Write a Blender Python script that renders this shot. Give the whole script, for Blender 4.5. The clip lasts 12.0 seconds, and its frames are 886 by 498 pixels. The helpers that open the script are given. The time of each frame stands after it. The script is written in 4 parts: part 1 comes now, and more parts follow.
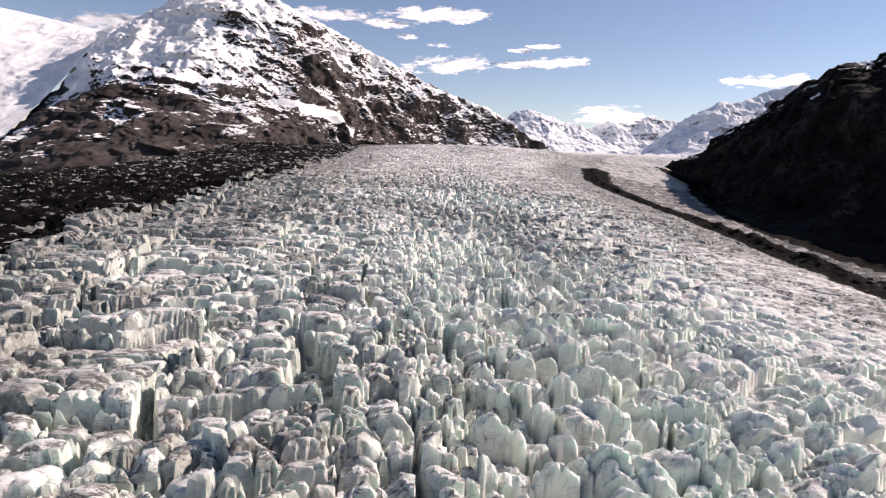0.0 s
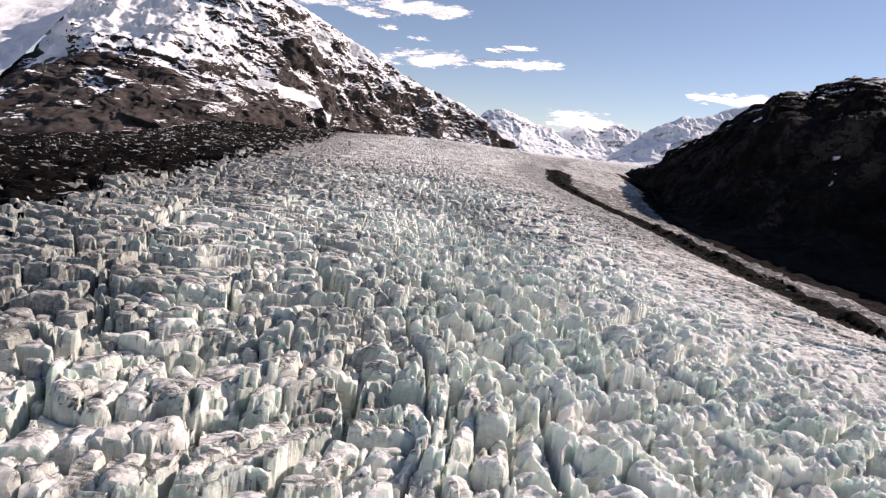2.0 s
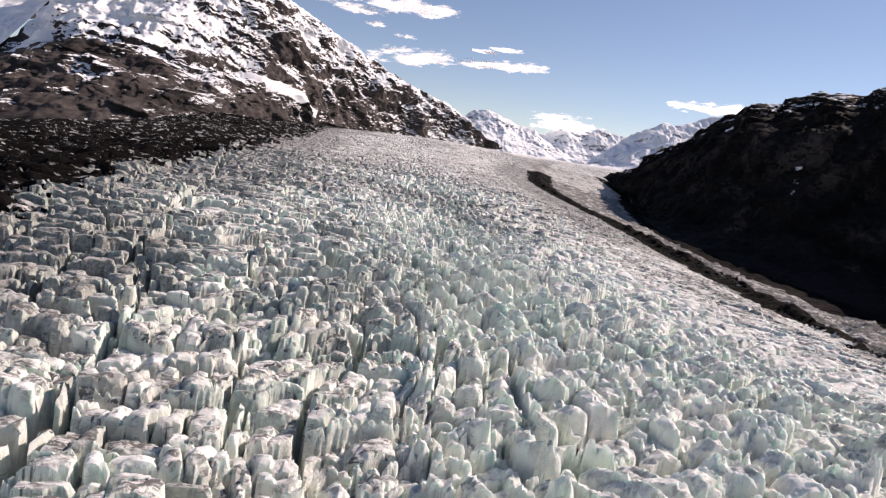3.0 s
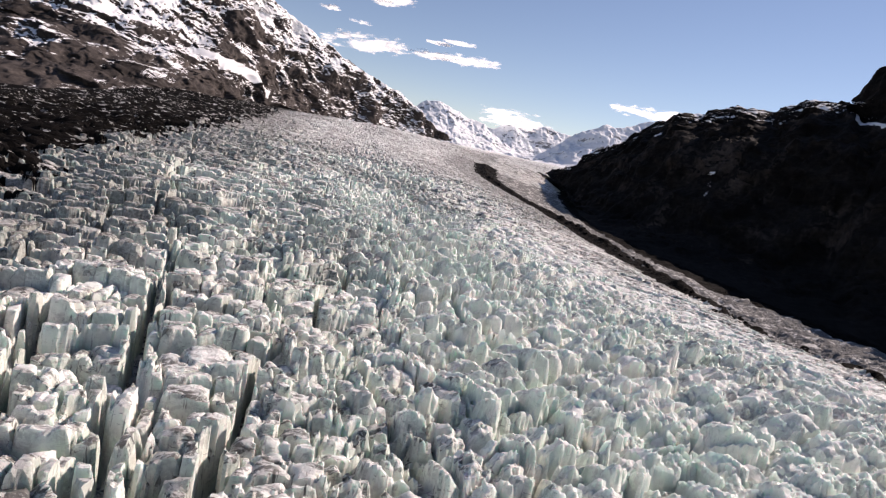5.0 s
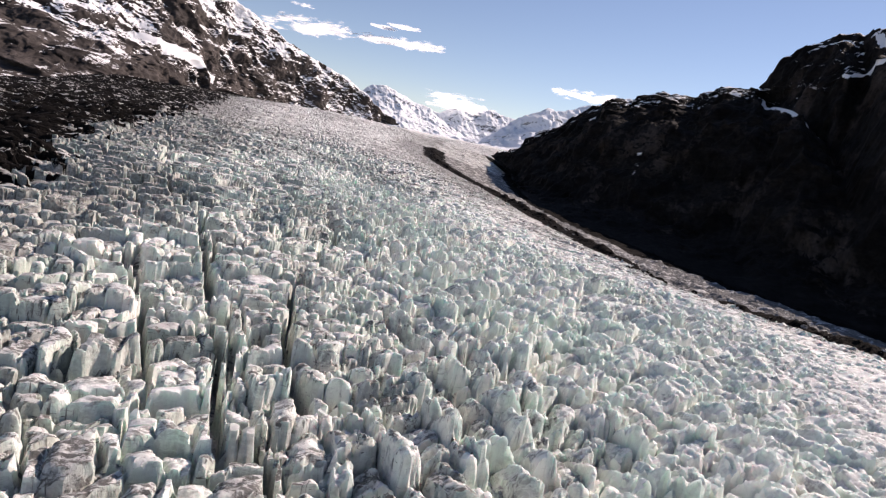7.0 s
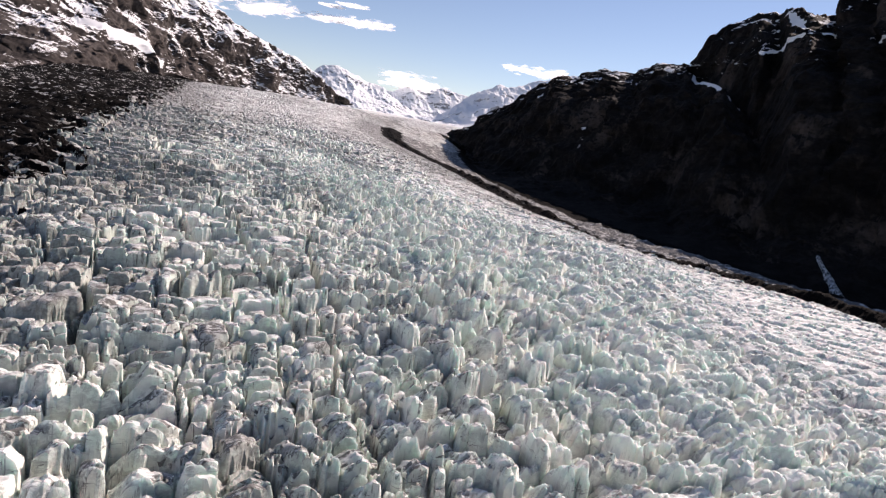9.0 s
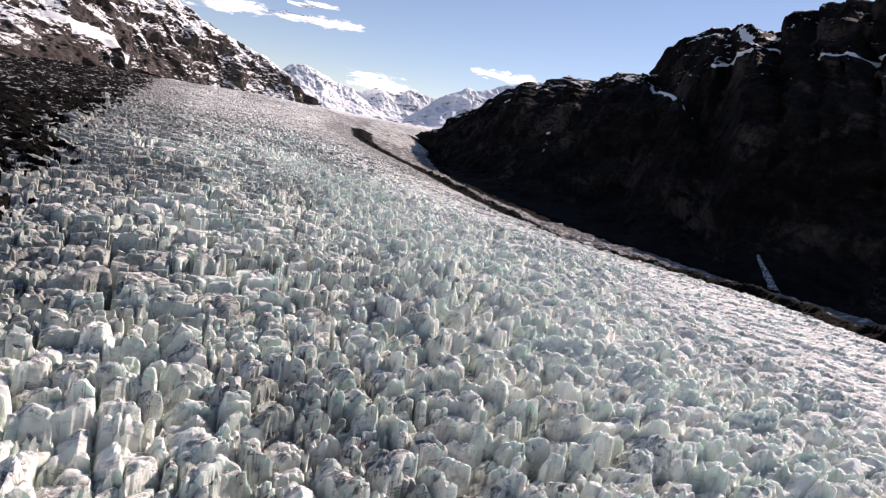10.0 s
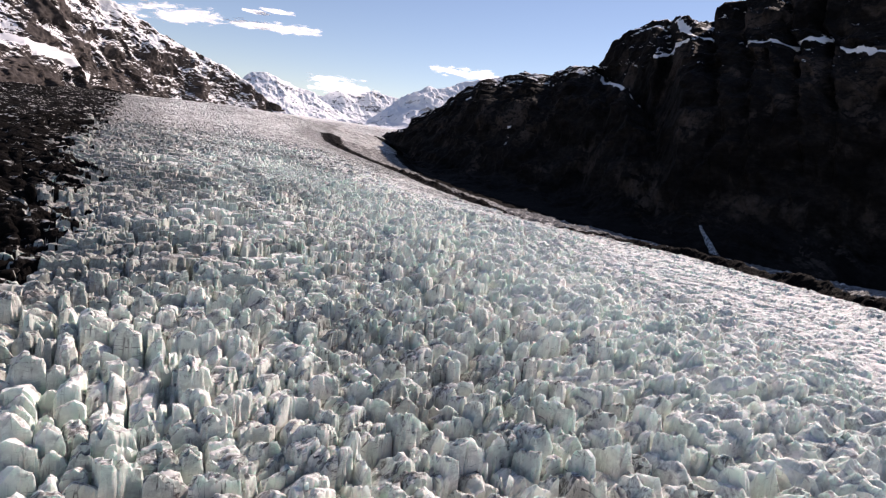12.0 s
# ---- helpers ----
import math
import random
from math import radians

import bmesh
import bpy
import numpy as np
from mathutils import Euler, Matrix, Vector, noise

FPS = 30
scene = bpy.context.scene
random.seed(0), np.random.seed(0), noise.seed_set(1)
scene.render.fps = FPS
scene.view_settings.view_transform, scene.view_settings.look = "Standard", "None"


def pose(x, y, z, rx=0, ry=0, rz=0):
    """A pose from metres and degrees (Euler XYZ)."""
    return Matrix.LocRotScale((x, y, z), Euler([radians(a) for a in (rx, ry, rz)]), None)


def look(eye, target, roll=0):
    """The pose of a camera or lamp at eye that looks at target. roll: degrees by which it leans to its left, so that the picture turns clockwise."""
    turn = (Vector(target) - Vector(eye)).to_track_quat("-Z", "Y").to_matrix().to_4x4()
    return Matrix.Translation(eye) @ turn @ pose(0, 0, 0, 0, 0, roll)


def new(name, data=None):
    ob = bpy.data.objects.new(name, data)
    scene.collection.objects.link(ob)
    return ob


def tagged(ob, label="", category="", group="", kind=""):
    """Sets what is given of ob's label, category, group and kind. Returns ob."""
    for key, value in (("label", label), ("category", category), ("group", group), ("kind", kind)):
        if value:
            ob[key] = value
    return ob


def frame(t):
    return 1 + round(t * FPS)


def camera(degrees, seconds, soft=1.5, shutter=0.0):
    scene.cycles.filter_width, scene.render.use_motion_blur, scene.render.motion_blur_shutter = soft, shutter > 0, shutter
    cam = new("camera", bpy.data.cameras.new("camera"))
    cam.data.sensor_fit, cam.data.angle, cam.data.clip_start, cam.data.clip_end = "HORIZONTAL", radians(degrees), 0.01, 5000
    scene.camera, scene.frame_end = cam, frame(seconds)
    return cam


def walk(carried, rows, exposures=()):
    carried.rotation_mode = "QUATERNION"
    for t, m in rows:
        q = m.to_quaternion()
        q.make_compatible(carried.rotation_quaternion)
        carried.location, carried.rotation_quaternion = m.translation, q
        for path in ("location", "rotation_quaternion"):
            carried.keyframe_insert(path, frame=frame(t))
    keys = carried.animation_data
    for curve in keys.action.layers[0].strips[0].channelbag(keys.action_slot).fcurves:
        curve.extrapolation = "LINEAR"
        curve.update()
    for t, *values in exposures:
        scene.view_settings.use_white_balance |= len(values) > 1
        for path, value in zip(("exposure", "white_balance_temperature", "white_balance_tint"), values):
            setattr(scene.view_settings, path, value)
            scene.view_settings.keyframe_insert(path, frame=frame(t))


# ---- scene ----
cam = camera(75.7, 12.0, 1.25)
PATH = [
    (0, (-1.825, -1.353, 128.774), (-1.77, 0.619, 128.443), 2.5),
    (0.5, (-3.293, -18.02, 128.793), (-3.209, -16.051, 128.453), 3.6),
    (1, (-5.049, -34.472, 128.941), (-4.935, -32.505, 128.598), 4.8),
    (1.5, (-7.016, -50.908, 129.034), (-6.87, -48.943, 128.689), 5.9),
    (2, (-9.144, -67.269, 129.072), (-8.967, -65.306, 128.727), 6.8),
    (2.5, (-11.551, -83.547, 129.052), (-11.342, -81.587, 128.71), 7.8),
    (3, (-14.397, -99.609, 128.992), (-14.154, -97.653, 128.651), 8.7),
    (5, (-27.822, -162.734, 127.984), (-27.387, -160.812, 127.643), 12.0),
    (5.5, (-32.319, -178.362, 127.917), (-31.858, -176.448, 127.568), 12.4),
    (6, (-37.521, -194.314, 127.847), (-37.019, -192.41, 127.495), 12.2),
    (6.5, (-43.205, -210.578, 127.8), (-42.642, -208.692, 127.445), 11.9),
    (7, (-49.339, -226.404, 127.989), (-48.725, -224.535, 127.631), 11.5),
    (9, (-76.481, -287.683, 130.452), (-75.723, -285.877, 130.048), 9.9),
    (9.5, (-83.659, -302.195, 130.735), (-82.846, -300.411, 130.337), 10.5),
    (10, (-91.812, -316.424, 130.959), (-90.949, -314.659, 130.581), 11.0),
    (10.5, (-100.597, -330.763, 131.172), (-99.7, -329.012, 130.809), 10.8),
    (11, (-109.341, -344.941, 131.384), (-108.425, -343.2, 131.022), 10.0),
    (11.5, (-118.401, -359.202, 131.691), (-117.474, -357.468, 131.327), 8.7),
    (12, (-127.884, -373.674, 131.939), (-126.93, -371.956, 131.569), 7.6),
]
walk(cam, [(t, look(eye, target, roll)) for t, eye, target, roll in PATH], [(0, 0.25, 7450, 24.5), (5, 0.19, 7450, 23.5), (7, 0.26, 7400, 23.8), (12, 0.31, 7350, 24.5)])

# ---------------------------------------------------------------- light and sky
SUN_AZ = (0.95, 0.31)            # towards the sun, in plan
SUN_EL = radians(36)
sky_world = bpy.data.worlds.new("sky")
scene.world = sky_world
sky_world.use_nodes = True
wn, wl = sky_world.node_tree.nodes, sky_world.node_tree.links
sky_tex = wn.new("ShaderNodeTexSky")
sky_tex.sky_type = "NISHITA"
sky_tex.sun_disc = False
sky_tex.sun_elevation = SUN_EL
sky_tex.sun_rotation = math.atan2(SUN_AZ[0], SUN_AZ[1])
sky_tex.altitude = 1200
sky_tex.air_density, sky_tex.dust_density, sky_tex.ozone_density = 1.0, 0.05, 3.0
wl.new(sky_tex.outputs[0], wn["Background"].inputs[0])
wn["Background"].inputs[1].default_value = 0.099

sun_data = bpy.data.lights.new("sun", "SUN")
sun_data.energy, sun_data.angle, sun_data.color = 4.7, radians(0.5), (1.0, 0.965, 0.925)
sun = new("sun", sun_data)
sun_way = Vector((SUN_AZ[0] * math.cos(SUN_EL), SUN_AZ[1] * math.cos(SUN_EL), math.sin(SUN_EL)))
sun.matrix_world = look(tuple(sun_way * 900), (0, 0, 0))


# ---------------------------------------------------------------- noise in numpy
def hash01(ix, iy, iz=0, seed=0):
    """A repeatable random number in 0..1 for each whole-number cell."""
    h = (np.asarray(ix, np.int64) * 374761393 + np.asarray(iy, np.int64) * 668265263
         + np.asarray(iz, np.int64) * 2147483647 + seed * 974711) & 0xFFFFFFFF
    h = ((h ^ (h >> 13)) * 1274126177) & 0xFFFFFFFF
    h = ((h ^ (h >> 16)) * 2246822519) & 0xFFFFFFFF
    return ((h ^ (h >> 15)) & 0xFFFFFF) / float(0x1000000)


def vnoise(x, y, z=None, seed=0):
    """Smooth value noise in -1..1, in two or three dimensions."""
    ix, iy = np.floor(x), np.floor(y)
    fx, fy = x - ix, y - iy
    fx, fy = fx * fx * fx * (fx * (fx * 6 - 15) + 10), fy * fy * fy * (fy * (fy * 6 - 15) + 10)

    def layer(iz):
        a, b = hash01(ix, iy, iz, seed), hash01(ix + 1, iy, iz, seed)
        c, d = hash01(ix, iy + 1, iz, seed), hash01(ix + 1, iy + 1, iz, seed)
        return (a + (b - a) * fx) * (1 - fy) + (c + (d - c) * fx) * fy

    if z is None:
        return layer(0) * 2 - 1
    iz = np.floor(z)
    fz = z - iz
    fz = fz * fz * (3 - 2 * fz)
    return (layer(iz) * (1 - fz) + layer(iz + 1) * fz) * 2 - 1


def fbm(x, y, z=None, octaves=4, seed=0, ridged=False, gain=0.5):
    total, amp, norm, f = 0.0, 1.0, 0.0, 1.0
    for k in range(octaves):
        n = vnoise(x * f, y * f, None if z is None else z * f, seed + 17 * k)
        total = total + amp * (1 - 2 * np.abs(n) if ridged else n)
        norm += amp
        amp *= gain
        f *= 2.03
    return total / norm


def smooth(a, b, x):
    s = np.clip((x - a) / (b - a), 0, 1)
    return s * s * (3 - 2 * s)


def cells(x, y, sx, sy, seed, jitter=0.85, square=False):
    """Jittered cells: distance to the border between the nearest two centres, distance to the centre, the cell's
    random numbers, and the offset from its centre."""
    gx, gy = np.floor(x / sx), np.floor(y / sy)
    f1 = np.full(x.shape, 1e9)
    f2 = np.full(x.shape, 1e9)
    c1x, c1y, c2x, c2y = (np.zeros(x.shape) for _ in range(4))
    i1, j1 = np.zeros(x.shape), np.zeros(x.shape)
    i2, j2 = np.zeros(x.shape), np.zeros(x.shape)
    for di in (-1, 0, 1):
        for dj in (-1, 0, 1):
            ci, cj = gx + di, gy + dj
            px = (ci + 0.5 + jitter * (hash01(ci, cj, 1, seed) - 0.5)) * sx
            py = (cj + 0.5 + jitter * (hash01(ci, cj, 2, seed) - 0.5)) * sy
            d = ((px - x) ** 4 + (py - y) ** 4) ** 0.5 if square else (px - x) ** 2 + (py - y) ** 2
            near = d < f1
            mid = (~near) & (d < f2)
            for old, first, fresh in ((c2x, c1x, px), (c2y, c1y, py), (i2, i1, ci), (j2, j1, cj), (f2, f1, d)):
                old[:] = np.where(near, first, np.where(mid, fresh, old))
            for first, fresh in ((c1x, px), (c1y, py), (i1, ci), (j1, cj), (f1, d)):
                first[:] = np.where(near, fresh, first)
    gap = np.sqrt((c2x - c1x) ** 2 + (c2y - c1y) ** 2) + 1e-6
    edge = (np.sqrt(f2) - np.sqrt(f1)) * 0.55 if square else (f2 - f1) / (2 * gap)
    return dict(edge=edge, d=np.sqrt(f1), i=i1, j=j1, i2=i2, j2=j2, ox=x - c1x, oy=y - c1y, cx=c1x, cy=c1y)


def interp(y, pairs):
    ys, xs = zip(*sorted(pairs))
    return np.interp(y, ys, xs)


# ---------------------------------------------------------------- materials
def material(name):
    m = bpy.data.materials.new(name)
    m.use_nodes = True
    return m, m.node_tree.nodes, m.node_tree.links, m.node_tree.nodes["Principled BSDF"]


def noise_node(n, l, scale, detail=5.0, rough=0.55, stretch=(1, 1, 1), distort=0.0):
    co = n.new("ShaderNodeTexCoord")
    mp = n.new("ShaderNodeMapping")
    mp.inputs["Scale"].default_value = stretch
    t = n.new("ShaderNodeTexNoise")
    t.inputs["Scale"].default_value, t.inputs["Detail"].default_value = scale, detail
    t.inputs["Roughness"].default_value, t.inputs["Distortion"].default_value = rough, distort
    l.new(co.outputs["Object"], mp.inputs[0])
    l.new(mp.outputs[0], t.inputs["Vector"])
    return t.outputs["Fac"]


def ramp(n, l, value, *stops):
    r = n.new("ShaderNodeValToRGB")
    e = r.color_ramp.elements
    while len(e) < len(stops):
        e.new(0.5)
    for k, (p, c) in enumerate(stops):
        e[k].position = p
        e[k].color = (c, c, c, 1) if isinstance(c, (int, float)) else (*c, 1)
    l.new(value, r.inputs[0])
    return r.outputs[0]


def maths(n, l, op, a, b=0.5, clamp=False):
    m = n.new("ShaderNodeMath")
    m.operation, m.use_clamp = op, clamp
    for k, v in enumerate((a, b)):
        if isinstance(v, (int, float)):
            m.inputs[k].default_value = v
        else:
            l.new(v, m.inputs[k])
    return m.outputs[0]


def mix(n, l, fac, a, b):
    m = n.new("ShaderNodeMix")
    m.data_type = "RGBA"
    for k, v in ((0, fac), (6, a), (7, b)):
        if isinstance(v, (int, float)):
            m.inputs[k].default_value = v
        elif isinstance(v, tuple):
            m.inputs[k].default_value = (*v, 1)
        else:
            l.new(v, m.inputs[k])
    return m.outputs[2]


def relief(n, l, bsdf, height, strength, distance):
    b = n.new("ShaderNodeBump")
    b.inputs["Strength"].default_value, b.inputs["Distance"].default_value = strength, distance
    l.new(height, b.inputs["Height"])
    l.new(b.outputs[0], bsdf.inputs["Normal"])


def upward(n, l):
    g = n.new("ShaderNodeNewGeometry")
    s = n.new("ShaderNodeSeparateXYZ")
    l.new(g.outputs["True Normal"], s.inputs[0])
    return s.outputs[2]


def attribute(n, name):
    a = n.new("ShaderNodeAttribute")
    a.attribute_name = name
    return a.outputs["Fac"]


def ice_material():
    m, n, l, b = material("glacier_ice")
    up = upward(n, l)
    steep = ramp(n, l, up, (0.25, 1.0), (0.85, 0.0))
    tone = noise_node(n, l, 0.05, 4, 0.6)
    fine = noise_node(n, l, 0.8, 5, 0.6)
    streak = noise_node(n, l, 0.75, 5, 0.62, (1, 1, 0.11), 0.5)
    snow = mix(n, l, fine, (0.72, 0.722, 0.69), (0.868, 0.868, 0.83))
    blue = mix(n, l, ramp(n, l, tone, (0.35, 0.0), (0.65, 1.0)), (0.69, 0.775, 0.69), (0.865, 0.868, 0.795))
    col = mix(n, l, steep, snow, blue)
    # rock dust that lies on the tops, in bands, and runs down the faces
    patch = ramp(n, l, noise_node(n, l, 0.13, 5, 0.62, (0.7, 1.3, 1.0)), (0.38, 0.0), (0.56, 1.0))
    speck = ramp(n, l, noise_node(n, l, 0.5, 7, 0.76, (0.7, 1.4, 1.0), 0.8), (0.42, 0.0), (0.54, 1.0))
    dust = maths(n, l, "MULTIPLY", maths(n, l, "MULTIPLY", patch, speck), ramp(n, l, up, (0.1, 0.35), (0.6, 1.0)))
    thread = noise_node(n, l, 1.0, 6, 0.7, (1, 0.45, 0.10), 0.7)
    where = ramp(n, l, noise_node(n, l, 0.11, 4, 0.6), (0.40, 0.0), (0.58, 1.0))
    run = maths(n, l, "MULTIPLY", ramp(n, l, thread, (0.55, 0.0), (0.63, 1.0)), maths(n, l, "MULTIPLY", where, 0.85))
    layer = ramp(n, l, noise_node(n, l, 0.9, 4, 0.6, (0.25, 0.25, 1.6), 1.2), (0.60, 0.0), (0.66, 0.8))
    dirt = maths(n, l, "MAXIMUM", maths(n, l, "MAXIMUM", dust, run), maths(n, l, "MULTIPLY", layer, where))
    dirt = maths(n, l, "MULTIPLY", dirt, maths(n, l, "ADD", maths(n, l, "MULTIPLY", attribute(n, "dirt"), 0.7), 0.25), True)
    heavy = maths(n, l, "MULTIPLY", maths(n, l, "SUBTRACT", attribute(n, "dirt"), 1.15), 0.75, True)
    dirt = maths(n, l, "MAXIMUM", dirt, maths(n, l, "MULTIPLY", heavy, ramp(n, l, fine, (0.3, 0.45), (0.6, 1.0))))
    brown = mix(n, l, fine, (0.064, 0.0625, 0.058), (0.205, 0.199, 0.187))
    l.new(mix(n, l, dirt, col, brown), b.inputs["Base Color"])
    b.inputs["Roughness"].default_value = 0.65
    b.inputs["Specular IOR Level"].default_value = 0.08
    b.inputs["Subsurface Weight"].default_value = 0.6
    b.inputs["Subsurface Radius"].default_value = (0.75, 1.0, 0.95)
    b.inputs["Subsurface Scale"].default_value = 1.6
    rough = maths(n, l, "ADD", maths(n, l, "MULTIPLY", streak, 1.2), maths(n, l, "MULTIPLY", fine, 0.9))
    relief(n, l, b, maths(n, l, "ADD", rough, maths(n, l, "MULTIPLY", thread, 0.5)), 0.6, 0.5)
    return m


def rubble_material(name, dark, light, white):
    """Broken rock: two tones, with a share of light stones or ice between."""
    m, n, l, b = material(name)
    big = noise_node(n, l, 0.06, 5, 0.6)
    fine = noise_node(n, l, 0.8, 7, 0.7)
    col = mix(n, l, ramp(n, l, fine, (0.35, 0.0), (0.65, 1.0)), dark, light)
    col = mix(n, l, maths(n, l, "MULTIPLY", big, 0.6), col, tuple(0.6 * c for c in light))
    bits = maths(n, l, "MULTIPLY", ramp(n, l, noise_node(n, l, 0.12, 7, 0.70, (0.55, 1.5, 1.5)), (white, 0.0), (white + 0.04, 1.0)),
                 ramp(n, l, upward(n, l), (0.3, 0.0), (0.7, 1.0)))
    col = mix(n, l, bits, col, (0.55, 0.54, 0.52))
    l.new(col, b.inputs["Base Color"])
    b.inputs["Roughness"].default_value = 0.9
    b.inputs["Specular IOR Level"].default_value = 0.05
    relief(n, l, b, fine, 1.0, 0.9)
    return m


def mountain_material(name, dark, light, snow_col, scale=1.0, lit_tone=None):
    """Rock with snow where the mesh's own snow attribute holds it, broken up by a finer pattern."""
    m, n, l, b = material(name)
    big = noise_node(n, l, 0.006 * scale, 6, 0.65, (1, 1, 2.2), 0.5)
    fine = noise_node(n, l, 0.05 * scale, 8, 0.72, (1, 1, 1.6))
    rock = mix(n, l, ramp(n, l, fine, (0.3, 0.0), (0.7, 1.0)), dark, light)
    rock = mix(n, l, ramp(n, l, big, (0.4, 0.0), (0.62, 0.8)), rock, tuple(0.45 * c for c in dark))
    # paler brown painted for lit rock; gentle slopes stay dark as if shaded
    if lit_tone:
        face = noise_node(n, l, 0.014, 5, 0.6, (1, 1, 0.55), 0.4)
        steep = ramp(n, l, upward(n, l), (0.5, 1.0), (0.72, 0.0))
        face_on = maths(n, l, "MULTIPLY", steep, ramp(n, l, fine, (0.3, 0.3), (0.6, 1.0)))
        rock = mix(n, l, maths(n, l, "MULTIPLY", ramp(n, l, face, (0.52, 0.0), (0.66, 1.0)), face_on), rock, lit_tone)
    lies = maths(n, l, "ADD", attribute(n, "snow"), maths(n, l, "MULTIPLY", maths(n, l, "SUBTRACT", fine, 0.5), 1.15))
    lies = maths(n, l, "ADD", lies, maths(n, l, "MULTIPLY", maths(n, l, "SUBTRACT", upward(n, l), 0.55), 0.55))
    lies = ramp(n, l, lies, (0.47, 0.0), (0.53, 1.0))
    l.new(mix(n, l, lies, rock, snow_col), b.inputs["Base Color"])
    b.inputs["Roughness"].default_value = 0.85
    b.inputs["Specular IOR Level"].default_value = 0.06
    relief(n, l, b, fine, 0.55, 5.0 / scale)
    return m


ICE = ice_material()
BLACK_RUBBLE = rubble_material("dark_rubble", (0.003, 0.0027, 0.0025), (0.0125, 0.0108, 0.0099), 0.572)
# the ridge's own dark stones; below the cliff, its shadow as colour
DARK_STONES = rubble_material("dark_stones", (0.0025, 0.0023, 0.0022), (0.0115, 0.0100, 0.0091), 0.68)
GREY_RUBBLE = rubble_material("grey_rubble", (0.075, 0.074, 0.072), (0.27, 0.267, 0.26), 0.54)
SNOW_ROCK = mountain_material("snowy_rock", (0.036, 0.032, 0.031), (0.135, 0.114, 0.104), (0.85, 0.845, 0.85))
# the cliff's shade is painted in: tones far below bare rock
SHADED_ROCK = mountain_material("shaded_rock", (0.0025, 0.0023, 0.0023), (0.022, 0.0192, 0.0178), (0.80, 0.80, 0.80), 2.2, (0.062, 0.050, 0.045))
# distant rock with the air's haze painted in as pale blue-grey
HAZED_ROCK = mountain_material("hazed_rock", (0.27, 0.275, 0.29), (0.44, 0.445, 0.46), (0.88, 0.885, 0.90), 0.8)


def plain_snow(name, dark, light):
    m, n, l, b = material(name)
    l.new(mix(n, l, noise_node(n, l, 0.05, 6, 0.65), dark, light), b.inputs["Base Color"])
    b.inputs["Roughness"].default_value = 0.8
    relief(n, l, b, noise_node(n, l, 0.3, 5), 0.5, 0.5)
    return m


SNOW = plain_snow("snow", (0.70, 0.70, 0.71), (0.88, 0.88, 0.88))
# snow whose dark grey holds the cliff's shade in the colour
SHADE_GREY_SNOW = plain_snow("shade_grey_snow", (0.12, 0.12, 0.12), (0.26, 0.26, 0.26))


def falling_water():
    """White water in threads, with gaps between."""
    m, n, l, b = material("falling_water")
    b.inputs["Base Color"].default_value = (0.62, 0.63, 0.63, 1)
    b.inputs["Roughness"].default_value = 0.4
    clear = n.new("ShaderNodeBsdfTransparent")
    out = n.new("ShaderNodeMixShader")
    l.new(ramp(n, l, noise_node(n, l, 0.6, 5, 0.65, (1, 1, 0.2)), (0.35, 0.05), (0.65, 0.75)), out.inputs[0])
    l.new(clear.outputs[0], out.inputs[1]), l.new(b.outputs[0], out.inputs[2])
    l.new(out.outputs[0], n["Material Output"].inputs[0])
    return m


FALL = falling_water()


# ---------------------------------------------------------------- meshes from arrays
def mesh_of(name, verts, quads, mat, attributes=(), crisp=0):
    """One mesh from arrays of corners and four-sided faces, keeping only the corners in use."""
    used = np.zeros(len(verts), bool)
    used[quads.ravel()] = True
    index = np.cumsum(used) - 1
    v, q = verts[used], index[quads]
    me = bpy.data.meshes.new(name)
    me.vertices.add(len(v))
    me.vertices.foreach_set("co", v.astype(np.float32).ravel())
    me.loops.add(q.size)
    me.loops.foreach_set("vertex_index", q.astype(np.int32).ravel())
    me.polygons.add(len(q))
    me.polygons.foreach_set("loop_start", np.arange(0, q.size, q.shape[1], dtype=np.int32))
    me.polygons.foreach_set("use_smooth", np.full(len(q), True))
    for key, values in attributes:
        me.attributes.new(key, "FLOAT", "POINT").data.foreach_set("value", values[used].astype(np.float32))
    me.update(calc_edges=True)
    if crisp:
        me.set_sharp_from_angle(angle=radians(crisp))
    me.materials.append(mat)
    return me


def grid_quads(nx, ny):
    k = np.arange(nx * ny).reshape(ny, nx)
    return np.stack([k[:-1, :-1], k[:-1, 1:], k[1:, 1:], k[1:, :-1]], -1).reshape(-1, 4)


def steps(*spans):
    """Positions along one axis, from spans of (start, end, step)."""
    out = [np.arange(a, b, s) for a, b, s in spans]
    return np.concatenate(out + [np.array([spans[-1][1]])])


# ---------------------------------------------------------------- the glacier's long shape
ICE_EDGE = [(-600, 330), (-200, 332), (-120, 335), (-50, 338), (0, 308), (60, 262), (110, 236), (200, 240), (400, 262), (564, 281),
            (800, 272), (934, 270), (1150, 325), (1600, 480), (4600, 1700)]
# where the cliff's shadow, painted as dark ground, begins: (y, x)
SHADOW_EDGE = [(1250, 560), (1050, 478), (900, 432), (800, 400), (520, 330), (400, 312), (320, 322), (250, 345), (195, 380), (155, 412), (70, 440), (-20, 530),
              (-300, 800)]
MORAINE_EDGE = [(-600, -330), (-260, -262), (-170, -200), (-110, -162), (63, -160), (141, -155), (281, -180), (359, -176), (489, -163), (800, -160),
                (1450, -158), (4600, -100)]


